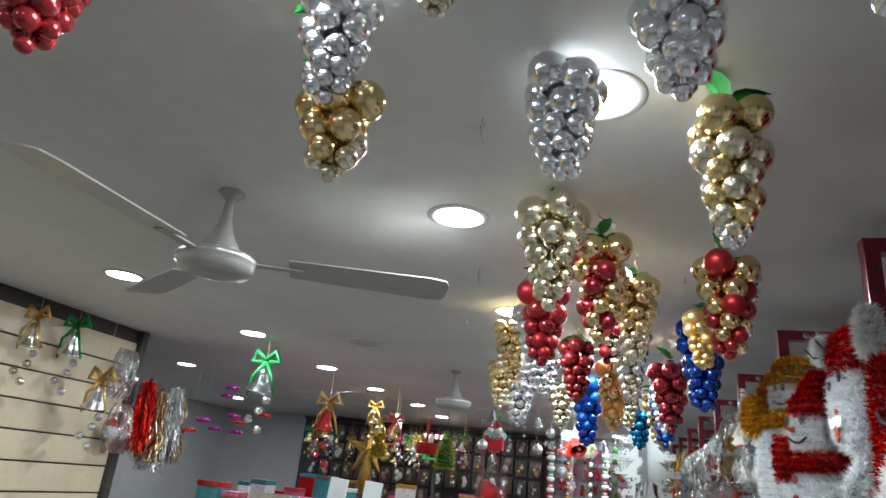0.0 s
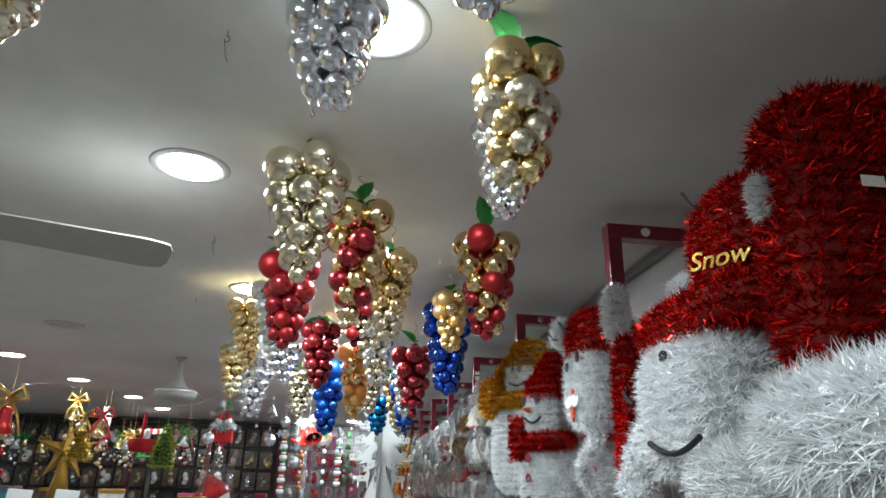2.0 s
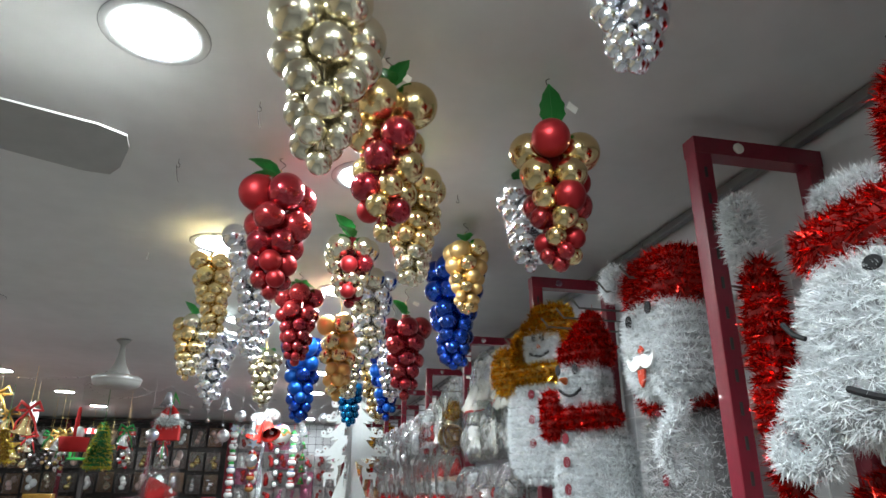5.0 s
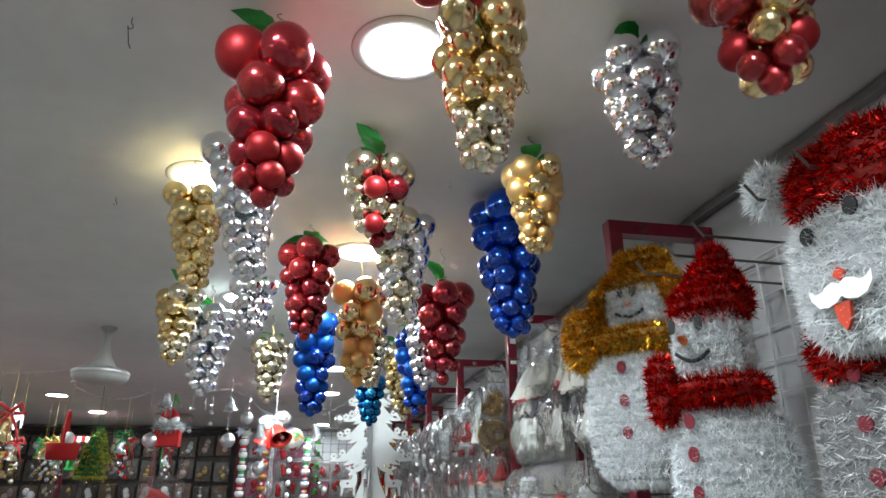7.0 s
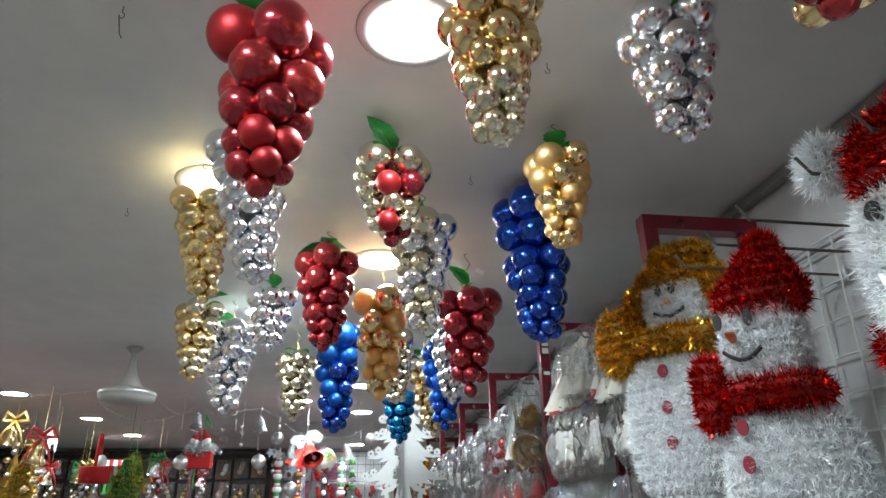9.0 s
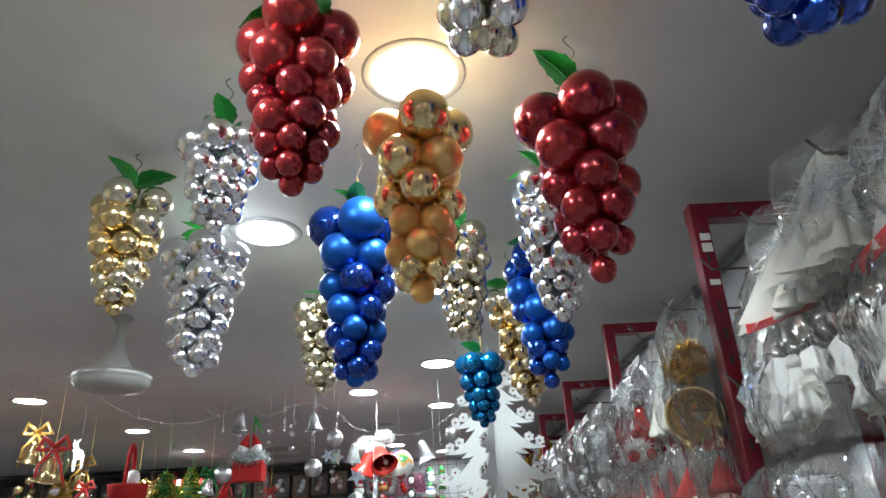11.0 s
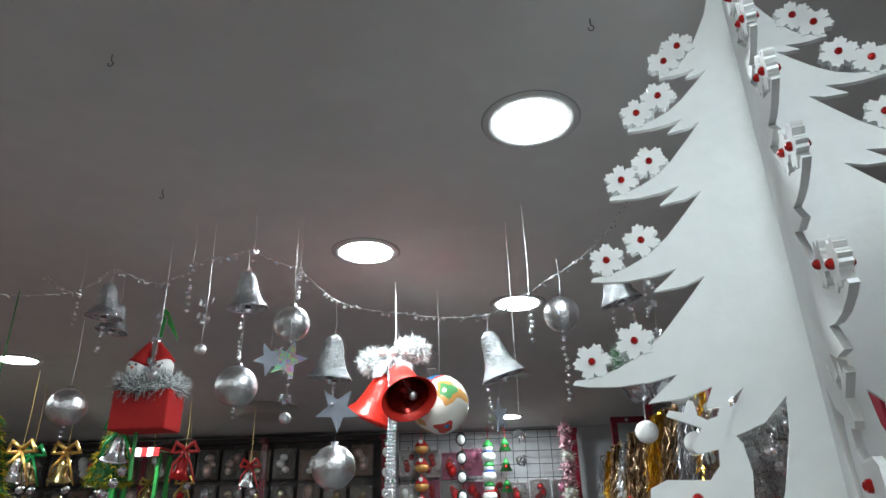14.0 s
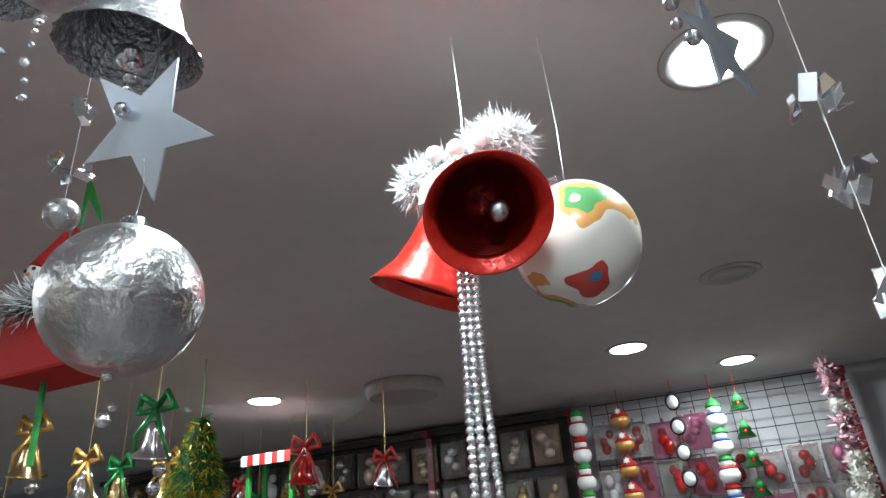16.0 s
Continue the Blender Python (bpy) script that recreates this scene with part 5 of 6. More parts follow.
_n = _nt.nodes.new("ShaderNodeTexNoise")
_n.inputs["Scale"].default_value, _n.inputs["Detail"].default_value = 9, 2.5
_r = _nt.nodes.new("ShaderNodeValToRGB")
_r.color_ramp.interpolation = "CONSTANT"
for pos, col in ((0.0, (0.02, 0.20, 0.42)), (0.40, (0.55, 0.05, 0.04)), (0.455, (0.78, 0.76, 0.70)), (0.58, (0.62, 0.32, 0.10)), (0.63, (0.10, 0.32, 0.12)), (0.67, (0.78, 0.76, 0.70))):
    e = _r.color_ramp.elements.new(pos)
    e.color = (*col, 1)
_nt.links.new(_c.outputs["Object"], _n.inputs["Vector"])
_nt.links.new(_n.outputs["Fac"], _r.inputs["Fac"])
_nt.links.new(_r.outputs["Color"], _b.inputs["Base Color"])

rb = thing("red_bell_ornament", pose(-0.226, 5.60, 2.170), "pair of red bells under a frosted bow with bead chains", "christmas ornament")
for name, rot, at in (("bell", (-36, -22, 0), (0.012, -0.015, -0.022)), ("bell", (2, 24, 0), (-0.020, 0.0, -0.034))):
    bm = bmesh.new()
    m = Matrix.Translation(at) @ Euler([radians(a) for a in rot]).to_matrix().to_4x4()
    lathe(bm, bell_profile(0.072, 0.132), 36, m)
    bl = part(name, bm, REDBELL, rb, smooth=True)
    # Darker red cup inside each bell puts the shade of its hollow into colour.
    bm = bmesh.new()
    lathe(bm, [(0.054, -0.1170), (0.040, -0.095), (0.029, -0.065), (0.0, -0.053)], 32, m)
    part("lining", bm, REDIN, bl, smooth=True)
bm = bmesh.new()
m = Matrix.Translation((0.012, -0.015, -0.022)) @ Euler((radians(-36), radians(-22), 0)).to_matrix().to_4x4()
ball(bm, 0.013, (0.010, 0.012, -0.108), 16, 1.0, m)
tube(bm, [m @ Vector((0, 0, -0.05)), m @ Vector((0.010, 0.012, -0.10))], 0.0015, 5)
part("clapper", bm, SILVERBALL, rb, "silver clapper", True)
for s in (-1, 1):
    v, f = pillow_verts((s * 0.046, 0.0, 0.014 + 0.014 * s), (0.044, 0.026, 0.026), 0.9, 14)
    fluff("bow_loop", v, f, FROST, rb, 1300, length=0.024, width=0.0014, rows=0, seed=60 + s)
bm = bmesh.new()
for s in (-1, 1):
    plate(bm, [(0, 0.0), (s * 0.05, -0.02), (s * 0.055, -0.055), (s * 0.030, -0.052), (s * 0.008, -0.02)], 0.002, Matrix.Translation((0, -0.035, 0.005)))
part("ribbon", bm, SHEER, rb, "silver mesh ribbon tails")
bm = bmesh.new()
for p in ((0.0, -0.03, 0.02), (0.035, -0.03, 0.024), (-0.03, -0.03, 0.02)):
    ball(bm, 0.012, p, 14)
part("frosted_ball", bm, FOAM, rb, smooth=True)
string_up(rb, 0.01, CEIL - 2.180, r=0.0012)
for n, (dx, ln) in enumerate(((-0.012, 0.62), (-0.002, 0.60), (0.008, 0.58))):
    bm = bmesh.new()
    for k in range(int(ln / 0.0092)):
        ball(bm, 0.0053, (dx + 0.003 * math.sin(k * 0.11 + n), -0.036 + 0.004 * n, -0.02 - k * 0.0092), 8)
    part("bead_chain", bm, SILVER, rb, "chain of small silver beads", True)

pb = thing("printed_christmas_ball", pose(-0.112, 5.66, 2.062), "glossy white ball with a colourful christmas print", "christmas ornament")
bm = bmesh.new()
ball(bm, 0.080, (0, 0, 0), 36)
part("ball", bm, PRINT, pb, smooth=True)
bm = bmesh.new()
box(bm, (0.024, 0.018, 0.03), (-0.02, 0, 0.084), 0.003)
part("cap", bm, PLASTIC2, pb)
string_up(pb, 0.079, CEIL - 2.141)

# ---------------------------------------------------------------- red felt box with two snowmen
gb = thing("felt_gift_basket", pose(-0.885, 5.56, 2.0), "red felt hanging box with two small snowmen and frosted needles", "christmas ornament")
bm = bmesh.new()
box(bm, (0.155, 0.09, 0.105), (0, 0, 0.0525), 0.006)
part("box", bm, REDFELT, gb)
v, f = pillow_verts((0, 0, 0.118), (0.084, 0.055, 0.026), 0.7, 14)
fluff("needles", v, f, FROST, gb, 2600, length=0.030, width=0.0014, rows=0, seed=71, label="frosted needle garland")
v, f = pillow_verts((0, 0, 0.114), (0.080, 0.052, 0.024), 0.7, 14)
fluff("dark_needles", v, f, DARKTIN, gb, 1800, length=0.034, width=0.0012, rows=0, seed=72)
for s in (-1, 1):
    bm = bmesh.new()
    ball(bm, 0.028, (s * 0.036, -0.02, 0.165), 16)
    hd = part("snowman_head", bm, FOAM, gb, smooth=True)
    bm = bmesh.new()
    for e in (-1, 1):
        ball(bm, 0.0032, (s * 0.036 + e * 0.009, -0.046, 0.170), 8)
    part("eyes", bm, BLACKFELT, hd)
    bm = bmesh.new()
    lathe(bm, [(0, 0.004), (0.004, 0), (0.0, -0.012)], 8, Matrix.Translation((s * 0.036, -0.048, 0.162)) @ Euler((radians(90), 0, 0)).to_matrix().to_4x4())
    part("nose", bm, ORANGEFELT, hd)
    bm = bmesh.new()
    lathe(bm, [(0, 0.075), (0.010, 0.05), (0.026, 0.010), (0.030, 0.0), (0.0, 0.002)], 16, Matrix.Translation((s * 0.034, -0.016, 0.178)) @ Euler((0, radians(-s * 20), 0)).to_matrix().to_4x4())
    part("hat", bm, REDFELT, hd, smooth=True)
bm = bmesh.new()
plate(bm, [(-0.004, 0.0), (0.004, 0.002), (0.008, 0.05), (0.03, 0.02), (0.05, -0.01), (0.045, 0.012), (0.014, 0.075), (0.0, 0.09)], 0.002, Matrix.Translation((0.01, -0.01, 0.25)))
part("ribbon", bm, LEAF, gb, "dark green ribbon")
string_up(gb, 0.24, CEIL - 2.24)
bm = bmesh.new()
tube(bm, [(-0.02, 0, 0.002), (-0.022, 0.002, -0.06), (-0.018, 0, -0.12)], 0.005, 6)
part("tassel_cord", bm, LEAF, gb, "green cord")

# ---------------------------------------------------------------- frosted wreath with a silver bow and white balls
wr = thing("wreath_ornament", pose(0.442, 5.655, 2.11), "frosted green wreath ornament with silver bow and white balls", "christmas ornament")
v, f = pillow_verts((0, 0, 0.055), (0.066, 0.03, 0.045), 0.8, 16)
fluff("needles", v, f, GRNTIN, wr, 1500, length=0.034, width=0.0013, rows=0, seed=81)
v, f = pillow_verts((0, -0.004, 0.055), (0.064, 0.03, 0.045), 0.8, 16)
fluff("frosted_needles", v, f, FROST, wr, 900, length=0.030, width=0.0013, rows=0, seed=82)
bm = bmesh.new()
got = ball(bm, 0.062, (0, 0, -0.005), 28)
for q in got:
    q.co += q.co.normalized() * 0.010 * noise.noise(q.co * 38)
part("silver_bow", bm, SILVER, wr, "crumpled silver ribbon ball", True)
bm = bmesh.new()
plate(bm, [(-0.03, 0.0), (0.03, 0.012), (0.045, -0.006), (0.0, -0.004), (-0.04, -0.016)], 0.004, Matrix.Translation((0, -0.062, 0.024)))
part("ribbon", bm, ORANGEFELT, wr, "orange ribbon")
for p in ((0.085, 0.0, -0.045), (-0.016, -0.02, -0.142), (0.105, -0.01, -0.172)):
    bm = bmesh.new()
    ball(bm, 0.029, p, 24)
    part("white_ball", bm, FOAM, wr, smooth=True)
bm = bmesh.new()
tube(bm, [(-0.016, -0.02, -0.12), (-0.012, -0.01, -0.06)], 0.002, 5)
tube(bm, [(0.105, -0.01, -0.15), (0.09, 0, -0.06)], 0.002, 5)
part("cord", bm, STEEL, wr)
string_up(wr, 0.09, CEIL - 2.20, RIBBONRED)

# ---------------------------------------------------------------- end wall: dark boards, packs, wire grid and hanging strings
bm = bmesh.new()
box(bm, (3.4, 0.03, 1.55), (-2.42, 8.46, 1.575), 0.003)
tagged(part("wall_panel", bm, DARK), "dark slatted display board on the end wall", "wall panel", kind="structure")
bm = bmesh.new()
box(bm, (3.4, 0.05, 0.035), (-2.42, 8.425, 2.355), 0.003)
tagged(part("trim", bm, DARK), "dark top rail of the display board", "trim", kind="structure")
for x in (-0.72, -1.55, -2.4, 0.55):
    root = thing("display_rack", pose(x, 8.40, 0), "dark red steel upright on the end wall", "display rack", "red uprights")
    bm = bmesh.new()
    box(bm, (0.04, 0.04, 2.34), (0, 0, 1.17), 0.003)
    part("post", bm, MAROON, root)
    bm = bmesh.new()
    box(bm, (0.04, 0.10, 0.035), (0, -0.03, 2.345), 0.003)
    part("top_arm", bm, MAROON, root)
wire_grid("wire_grid", pose(-0.62, 8.42, 1.3), 1.12, 1.07, 0.085, GRIDBLACK, "black coated wire grid on the end wall")

PACKA = material("printed brown pack", (0.22, 0.12, 0.06), 0.35, grain=0.4, scale=60, stain=0.4, vary=0.35)
PACKB = material("printed dark pack", (0.10, 0.075, 0.065), 0.35, grain=0.4, scale=70, stain=0.4, vary=0.3)
PACKW = material("printed pale pack", (0.66, 0.60, 0.60), 0.35, grain=0.3, scale=70, vary=0.2)


def wall_pack(x, y, top, w, h, mat, seed, label, blob):
    """A flat clear pack on a hook: card, a figure behind film."""
    rnd = random.Random(seed)
    root = thing("ornament_pack", pose(x, y, top), label, "packaged ornament", "flat ornament packs")
    bm = bmesh.new()
    box(bm, (w, 0.006, h), (0, 0, -h / 2), 0.001)
    part("card", bm, mat, root)
    bm = bmesh.new()
    for k in range(3):
        ball(bm, w * rnd.uniform(0.14, 0.26), (rnd.uniform(-w, w) * 0.2, -0.010, -h * (0.3 + 0.2 * k)), 10, rnd.uniform(0.8, 1.4))
    part("figure", bm, blob, root, smooth=True)
    bm = bmesh.new()
    got = box(bm, (w * 0.98, 0.03, h * 0.94), (0, -0.018, -h / 2), 0.006)
    part("film", bm, PLASTIC, root, "clear plastic film", True)
    bm = bmesh.new()
    tube(bm, [(0, 0.004, -0.01), (0, -0.02, 0.012), (0, 0.06, 0.02)], 0.0025, 5)
    part("hook", bm, IRON, root)


n = 300
for row, top in enumerate((2.30, 2.06, 1.82, 1.58)):
    x = -3.9
    while x < -0.80:
        n += 1
        r = random.Random(n)
        wall_pack(x, 8.40, top + r.uniform(-0.015, 0.015), 0.15, 0.20, r.choice([PACKA, PACKB, PACKB]), n, "dark printed card pack with ornaments behind clear film", r.choice([SILVER, CHAMP, FOAM, MIXED, BELLGOLD]))
        x += 0.178
for row, top in enumerate((2.24, 2.05, 1.87, 1.69)):
    x = -0.55
    while x < (0.0 if row == 0 else 0.52):
        n += 1
        r = random.Random(n)
        wall_pack(x, 8.34 - 0.01 * r.random(), top + r.uniform(-0.02, 0.02), 0.13, 0.17, r.choice([PACKW, PACKW, HEADER, PINK]), n, "pale printed pack of red and white ornaments", r.choice([FOAM, SHINYRED, PINK, FOAM, REDFELT]))
        x += 0.142


def ornament_string(x, y, top, n, pitch, make, label, seed):
    root = thing("ornament_string", pose(x, y, top), label, "christmas ornament", "hanging ornament strings")
    bm = bmesh.new()
    tube(bm, [(0, 0, CEIL - top), (0.002, 0, 0.0), (0, 0, -n * pitch)], 0.0016, 5)
    part("cord", bm, RIBBONRED, root)
    for k in range(n):
        make(root, -pitch * (k + 0.3), random.Random(seed + k))


def mini_snowman(root, z, rnd):
    bm = bmesh.new()
    ball(bm, 0.046, (0, 0, z - 0.03), 16, 0.85)
    ball(bm, 0.030, (0, -0.002, z + 0.022), 14)
    p = part("snowman", bm, FOAM, root, smooth=True)
    bm = bmesh.new()
    lathe(bm, [(0, 0.05), (0.02, 0.03), (0.034, 0.01), (0.034, 0.0), (0, 0)], 12, Matrix.Translation((0, 0, z + 0.03)))
    part("hat", bm, LEAF if rnd.random() < 0.6 else REDFELT, p, smooth=True)
    bm = bmesh.new()
    lathe(bm, [(0.030, 0.006), (0.040, 0.0), (0.030, -0.008)], 14, Matrix.Translation((0, 0, z)))
    part("scarf", bm, BLUEMATT if rnd.random() < 0.5 else REDFELT, p)


def mini_santa(root, z, rnd):
    bm = bmesh.new()
    ball(bm, 0.046, (0, 0, z - 0.01), 16, 0.75)
    p = part("santa_face", bm, ORANGE, root, smooth=True)
    bm = bmesh.new()
    lathe(bm, [(0, 0.055), (0.02, 0.035), (0.044, 0.006), (0.046, 0.0), (0, 0)], 12, Matrix.Translation((0, -0.004, z + 0.004)))
    part("hat", bm, REDFELT, p, smooth=True)
    bm = bmesh.new()
    plate(bm, star_outline(0.018, 0.5, 6), 0.006, Matrix.Translation((0, -0.042, z + 0.03)))
    part("flower", bm, FOAM, p)


def mini_rose(root, z, rnd):
    v, f = pillow_verts((0, 0, z), (0.036, 0.03, 0.034), 0.9, 10)
    fluff("blossom", v, f, rnd.choice([TULLE, PINKPETAL]), root, 90, length=0.034, width=0.008, rows=0, seed=rnd.randrange(999))


def mini_penguin(root, z, rnd):
    bm = bmesh.new()
    ball(bm, 0.036, (0, 0, z), 14, 1.2)
    p = part("figure", bm, BLACKFELT, root, smooth=True)
    bm = bmesh.new()
    ball(bm, 0.028, (0, -0.014, z - 0.004), 14, 1.2)
    part("belly", bm, FOAM, p, smooth=True)


def mini_green(root, z, rnd):
    bm = bmesh.new()
    lathe(bm, [(0, 0.03), (0.030, -0.02), (0.02, -0.018), (0.042, -0.055), (0, -0.05)], 14, Matrix.Translation((0, 0, z)))
    p = part("tree", bm, LEAF, root, smooth=True)
    bm = bmesh.new()
    ball(bm, 0.012, (0, -0.02, z - 0.03), 10)
    part("bauble", bm, SHINYRED, p, smooth=True)


PINKPETAL = island(material("pink petals", (0.70, 0.40, 0.46), 0.7), 0.25)
ornament_string(-0.66, 8.22, 2.30, 6, 0.125, mini_snowman, "string of white felt snowmen with green hats", 1)
ornament_string(-0.45, 8.22, 2.29, 6, 0.115, mini_santa, "string of orange santa faces with red hats", 20)
ornament_string(-0.19, 8.20, 2.33, 6, 0.115, mini_penguin, "string of dark felt penguins", 40)
ornament_string(0.09, 8.22, 2.31, 5, 0.125, mini_green, "string of small green felt trees", 60)
ornament_string(0.47, 8.10, 2.33, 8, 0.072, mini_rose, "string of pale pink cloth blossoms", 80)
ornament_string(-0.02, 8.22, 2.25, 5, 0.12, mini_snowman, "string of white felt snowmen with red scarves", 100)

# ---------------------------------------------------------------- hanging goods over the west side
YELLOWTIN = island(material("yellow foil tinsel", (0.55, 0.42, 0.03), 0.3, 0.6), 0.4)
LIMETIN = island(material("green foil tinsel", (0.04, 0.30, 0.06), 0.3, 0.6), 0.4)


def tinsel_bell(x, y, top, h, r, mat_a, mat_b, label, seed):
    root = thing("tinsel_bell", pose(x, y, top), label, "christmas ornament", "tinsel bells")
    bm = bmesh.new()
    lathe(bm, [(0.0, 0.0), (r * 0.3, -h * 0.05), (r * 0.55, -h * 0.35), (r * 0.8, -h * 0.7), (r, -h), (0, -h * 0.9)], 14)
    me = finish("tmp", bm, mat_a)
    fs = [tuple(p.vertices) for p in me.polygons]
    vs = [tuple(p.co) for p in me.vertices]
    fluff("bell", vs, fs, mat_a, root, 1100, length=0.03, width=0.0022, rows=0.03, seed=seed, droop=1.0)
    fluff("garland", vs, fs, mat_b, root, 500, length=0.035, width=0.0022, rows=0.06, seed=seed + 1, droop=1.0)
    bpy.data.meshes.remove(me)
    string_up(root, 0, CEIL - top, LEAF, 0.002)


tinsel_bell(-1.585, 6.62, 2.20, 0.24, 0.085, YELLOWTIN, LIMETIN, "green and yellow foil tinsel bell on a green cord", 1)
tinsel_bell(-1.30, 5.52, 2.06, 0.24, 0.085, YELLOWTIN, LIMETIN, "green and yellow foil tinsel bell on a green cord", 3)
tinsel_bell(-2.05, 5.9, 2.08, 0.22, 0.09, YELLOWTIN, GTIN, "yellow foil tinsel bell on a cord", 5)

# red felt basket with a tall handle
rbk = thing("felt_basket", pose(-1.435, 5.40, 1.91, 0, 0, 103), "red felt hanging basket with a small santa in it", "christmas ornament")
bm = bmesh.new()
lathe(bm, [(0, 0), (0.082, 0.0), (0.092, 0.085), (0.094, 0.09), (0.084, 0.088), (0.076, 0.01), (0, 0.01)], 28)
part("bowl", bm, REDFELT, rbk, smooth=True)
bm = bmesh.new()
tube(bm, [(0.08 * math.cos(a), 0, 0.08 + 0.20 * math.sin(a) ** 0.8 if math.sin(a) > 0 else 0.08) for a in (math.pi * k / 14 for k in range(15))], 0.010, 8)
part("handle", bm, REDFELT, rbk, smooth=True)
bm = bmesh.new()
ball(bm, 0.034, (-0.01, -0.02, 0.12), 14, 1.2)
part("santa", bm, FOAM, rbk, smooth=True)
string_up(rbk, 0.27, CEIL - 2.18)

# gold lattice star on a stand
gs = thing("gold_star", pose(-2.31, 6.31, 1.93), "large gold glitter star on a cone stand", "christmas ornament")
GOLDGLIT = material("gold glitter", (0.50, 0.29, 0.06), 0.35, 0.85, grain=0.5, scale=400, bump=0.6)
bm = bmesh.new()
out = star_outline(0.27, 0.32)
c0, c1 = bm.verts.new((0, -0.055, 0)), bm.verts.new((0, 0.055, 0))
ring = [bm.verts.new((x, 0, z)) for x, z in out]
for k in range(10):
    bm.faces.new((ring[k], ring[(k + 1) % 10], c0))
    bm.faces.new((ring[(k + 1) % 10], ring[k], c1))
part("star", bm, GOLDGLIT, gs)
bm = bmesh.new()
lathe(bm, [(0.03, -0.05), (0.09, -0.42), (0, -0.42)], 24)
part("cone", bm, GOLDGLIT, gs, smooth=True)
bm = bmesh.new()
lathe(bm, [(0, -0.42), (0.12, -0.42), (0.12, -1.93), (0, -1.93)], 24)
part("stand", bm, DARK, gs)
for k in range(3):
    bm = bmesh.new()
    tube(bm, [(0.0, 0, 0.18), (0.04 * (k - 1), 0.01, 0.28), (0.03 * (k - 1), 0, 0.36 + 0.03 * k)], 0.006, 6, 0.4)
    ball(bm, 0.02, (0.03 * (k - 1), 0, 0.36 + 0.03 * k), 12)
    part("topper", bm, GOLD, gs, smooth=True)


# bell-and-ribbon drops, red cones, felt figures: short hanging ornaments over the tables
def bell_drop(x, y, top, scale, mat, ribbon, label):
    root = thing("bell_drop", pose(x, y, top), label, "christmas ornament", "hanging bell drops")
    s = scale
    bm = bmesh.new()
    lathe(bm, bell_profile(0.06 * s, 0.11 * s), 24, Matrix.Translation((0, 0, -0.10 * s)) @ Euler((0.2, 0.25, 0)).to_matrix().to_4x4())
    part("bell", bm, mat, root, smooth=True)
    bm = bmesh.new()
    for a in (-1, 1):
        tube(bm, [(0, 0, -0.06 * s), (a * 0.05 * s, -0.01, -0.02 * s), (a * 0.075 * s, 0, -0.07 * s), (a * 0.02 * s, 0, -0.07 * s)], 0.012 * s, 6)
        tube(bm, [(0, 0, -0.07 * s), (a * 0.05 * s, -0.02, -0.14 * s), (a * 0.07 * s, 0.0, -0.23 * s)], 0.009 * s, 6, 0.5)
    part("ribbon", bm, ribbon, root, smooth=True)
    for k in range(4):
        bm = bmesh.new()
        ball(bm, 0.020 * s, (0.035 * s * math.cos(k * 1.9), 0.03 * s * math.sin(k * 1.9), -0.25 * s - 0.045 * s * k), 12)
        part("bauble", bm, random.Random(k).choice([mat, SILVER, SHINYRED]), root, smooth=True)
    string_up(root, -0.05 * s, CEIL - top + 0.05 * s, BRASS, 0.0012)


RIBGOLD = material("gold lame ribbon", (0.60, 0.36, 0.10), 0.35, 0.8, grain=0.2, scale=200)
RIBGREEN = material("green foil ribbon", (0.02, 0.26, 0.07), 0.3, 0.5, grain=0.2)
bell_drop(-2.30, 6.55, 2.32, 1.1, GOLD, RIBGOLD, "gold bell with lame ribbon tails")
bell_drop(-1.95, 5.42, 2.34, 1.0, GOLD, RIBGOLD, "gold bells and baubles on a ribbon string")
bell_drop(-1.88, 3.32, 2.36, 1.25, SILVER, RIBGREEN, "silver bell with a green ribbon and baubles")
bell_drop(-1.70, 3.9, 2.20, 1.2, SHINYRED, RIBGOLD, "red bell with gold lame ribbon tails")
bell_drop(-1.60, 5.0, 2.20, 1.0, GOLD, RIBBONRED, "gold bell with a red ribbon")
bell_drop(-2.62, 2.62, 2.37, 1.1, SILVER, RIBGREEN, "silver bell drop with a green foil ribbon")
bell_drop(-2.60, 2.35, 2.34, 1.0, CHAMP, RIBGOLD, "champagne bell drop with a gold ribbon")
bell_drop(-2.52, 2.78, 2.12, 1.1, SILVER, RIBGOLD, "silver bells on a ribbon string")
bell_drop(-1.95, 6.85, 2.18, 0.9, BELLGOLD, RIBGOLD, "gold bell with amber foil ribbon")
bell_drop(-1.50, 7.1, 2.2, 0.9, SHINYRED, RIBBONRED, "red bell with a red ribbon")
for k in range(16):
    r = random.Random(900 + k)
    x, y = r.uniform(-3.4, -1.15), r.uniform(5.6, 8.0)
    if abs(x + 2.31) < 0.3 and abs(y - 6.31) < 0.3:
        continue
    bell_drop(x, y, r.uniform(2.05, 2.2), r.uniform(0.65, 0.9), r.choice([GOLD, SILVER, GOLD, CHAMP]), r.choice([RIBGOLD, RIBBONRED, RIBGREEN, RIBGOLD]), "small christmas bell drop hanging over the tables")
# white deer cut-out
dr = thing("deer_ornament", pose(-1.72, 5.42, 2.15), "white cut-out reindeer ornament on a thread", "christmas ornament")
bm = bmesh.new()
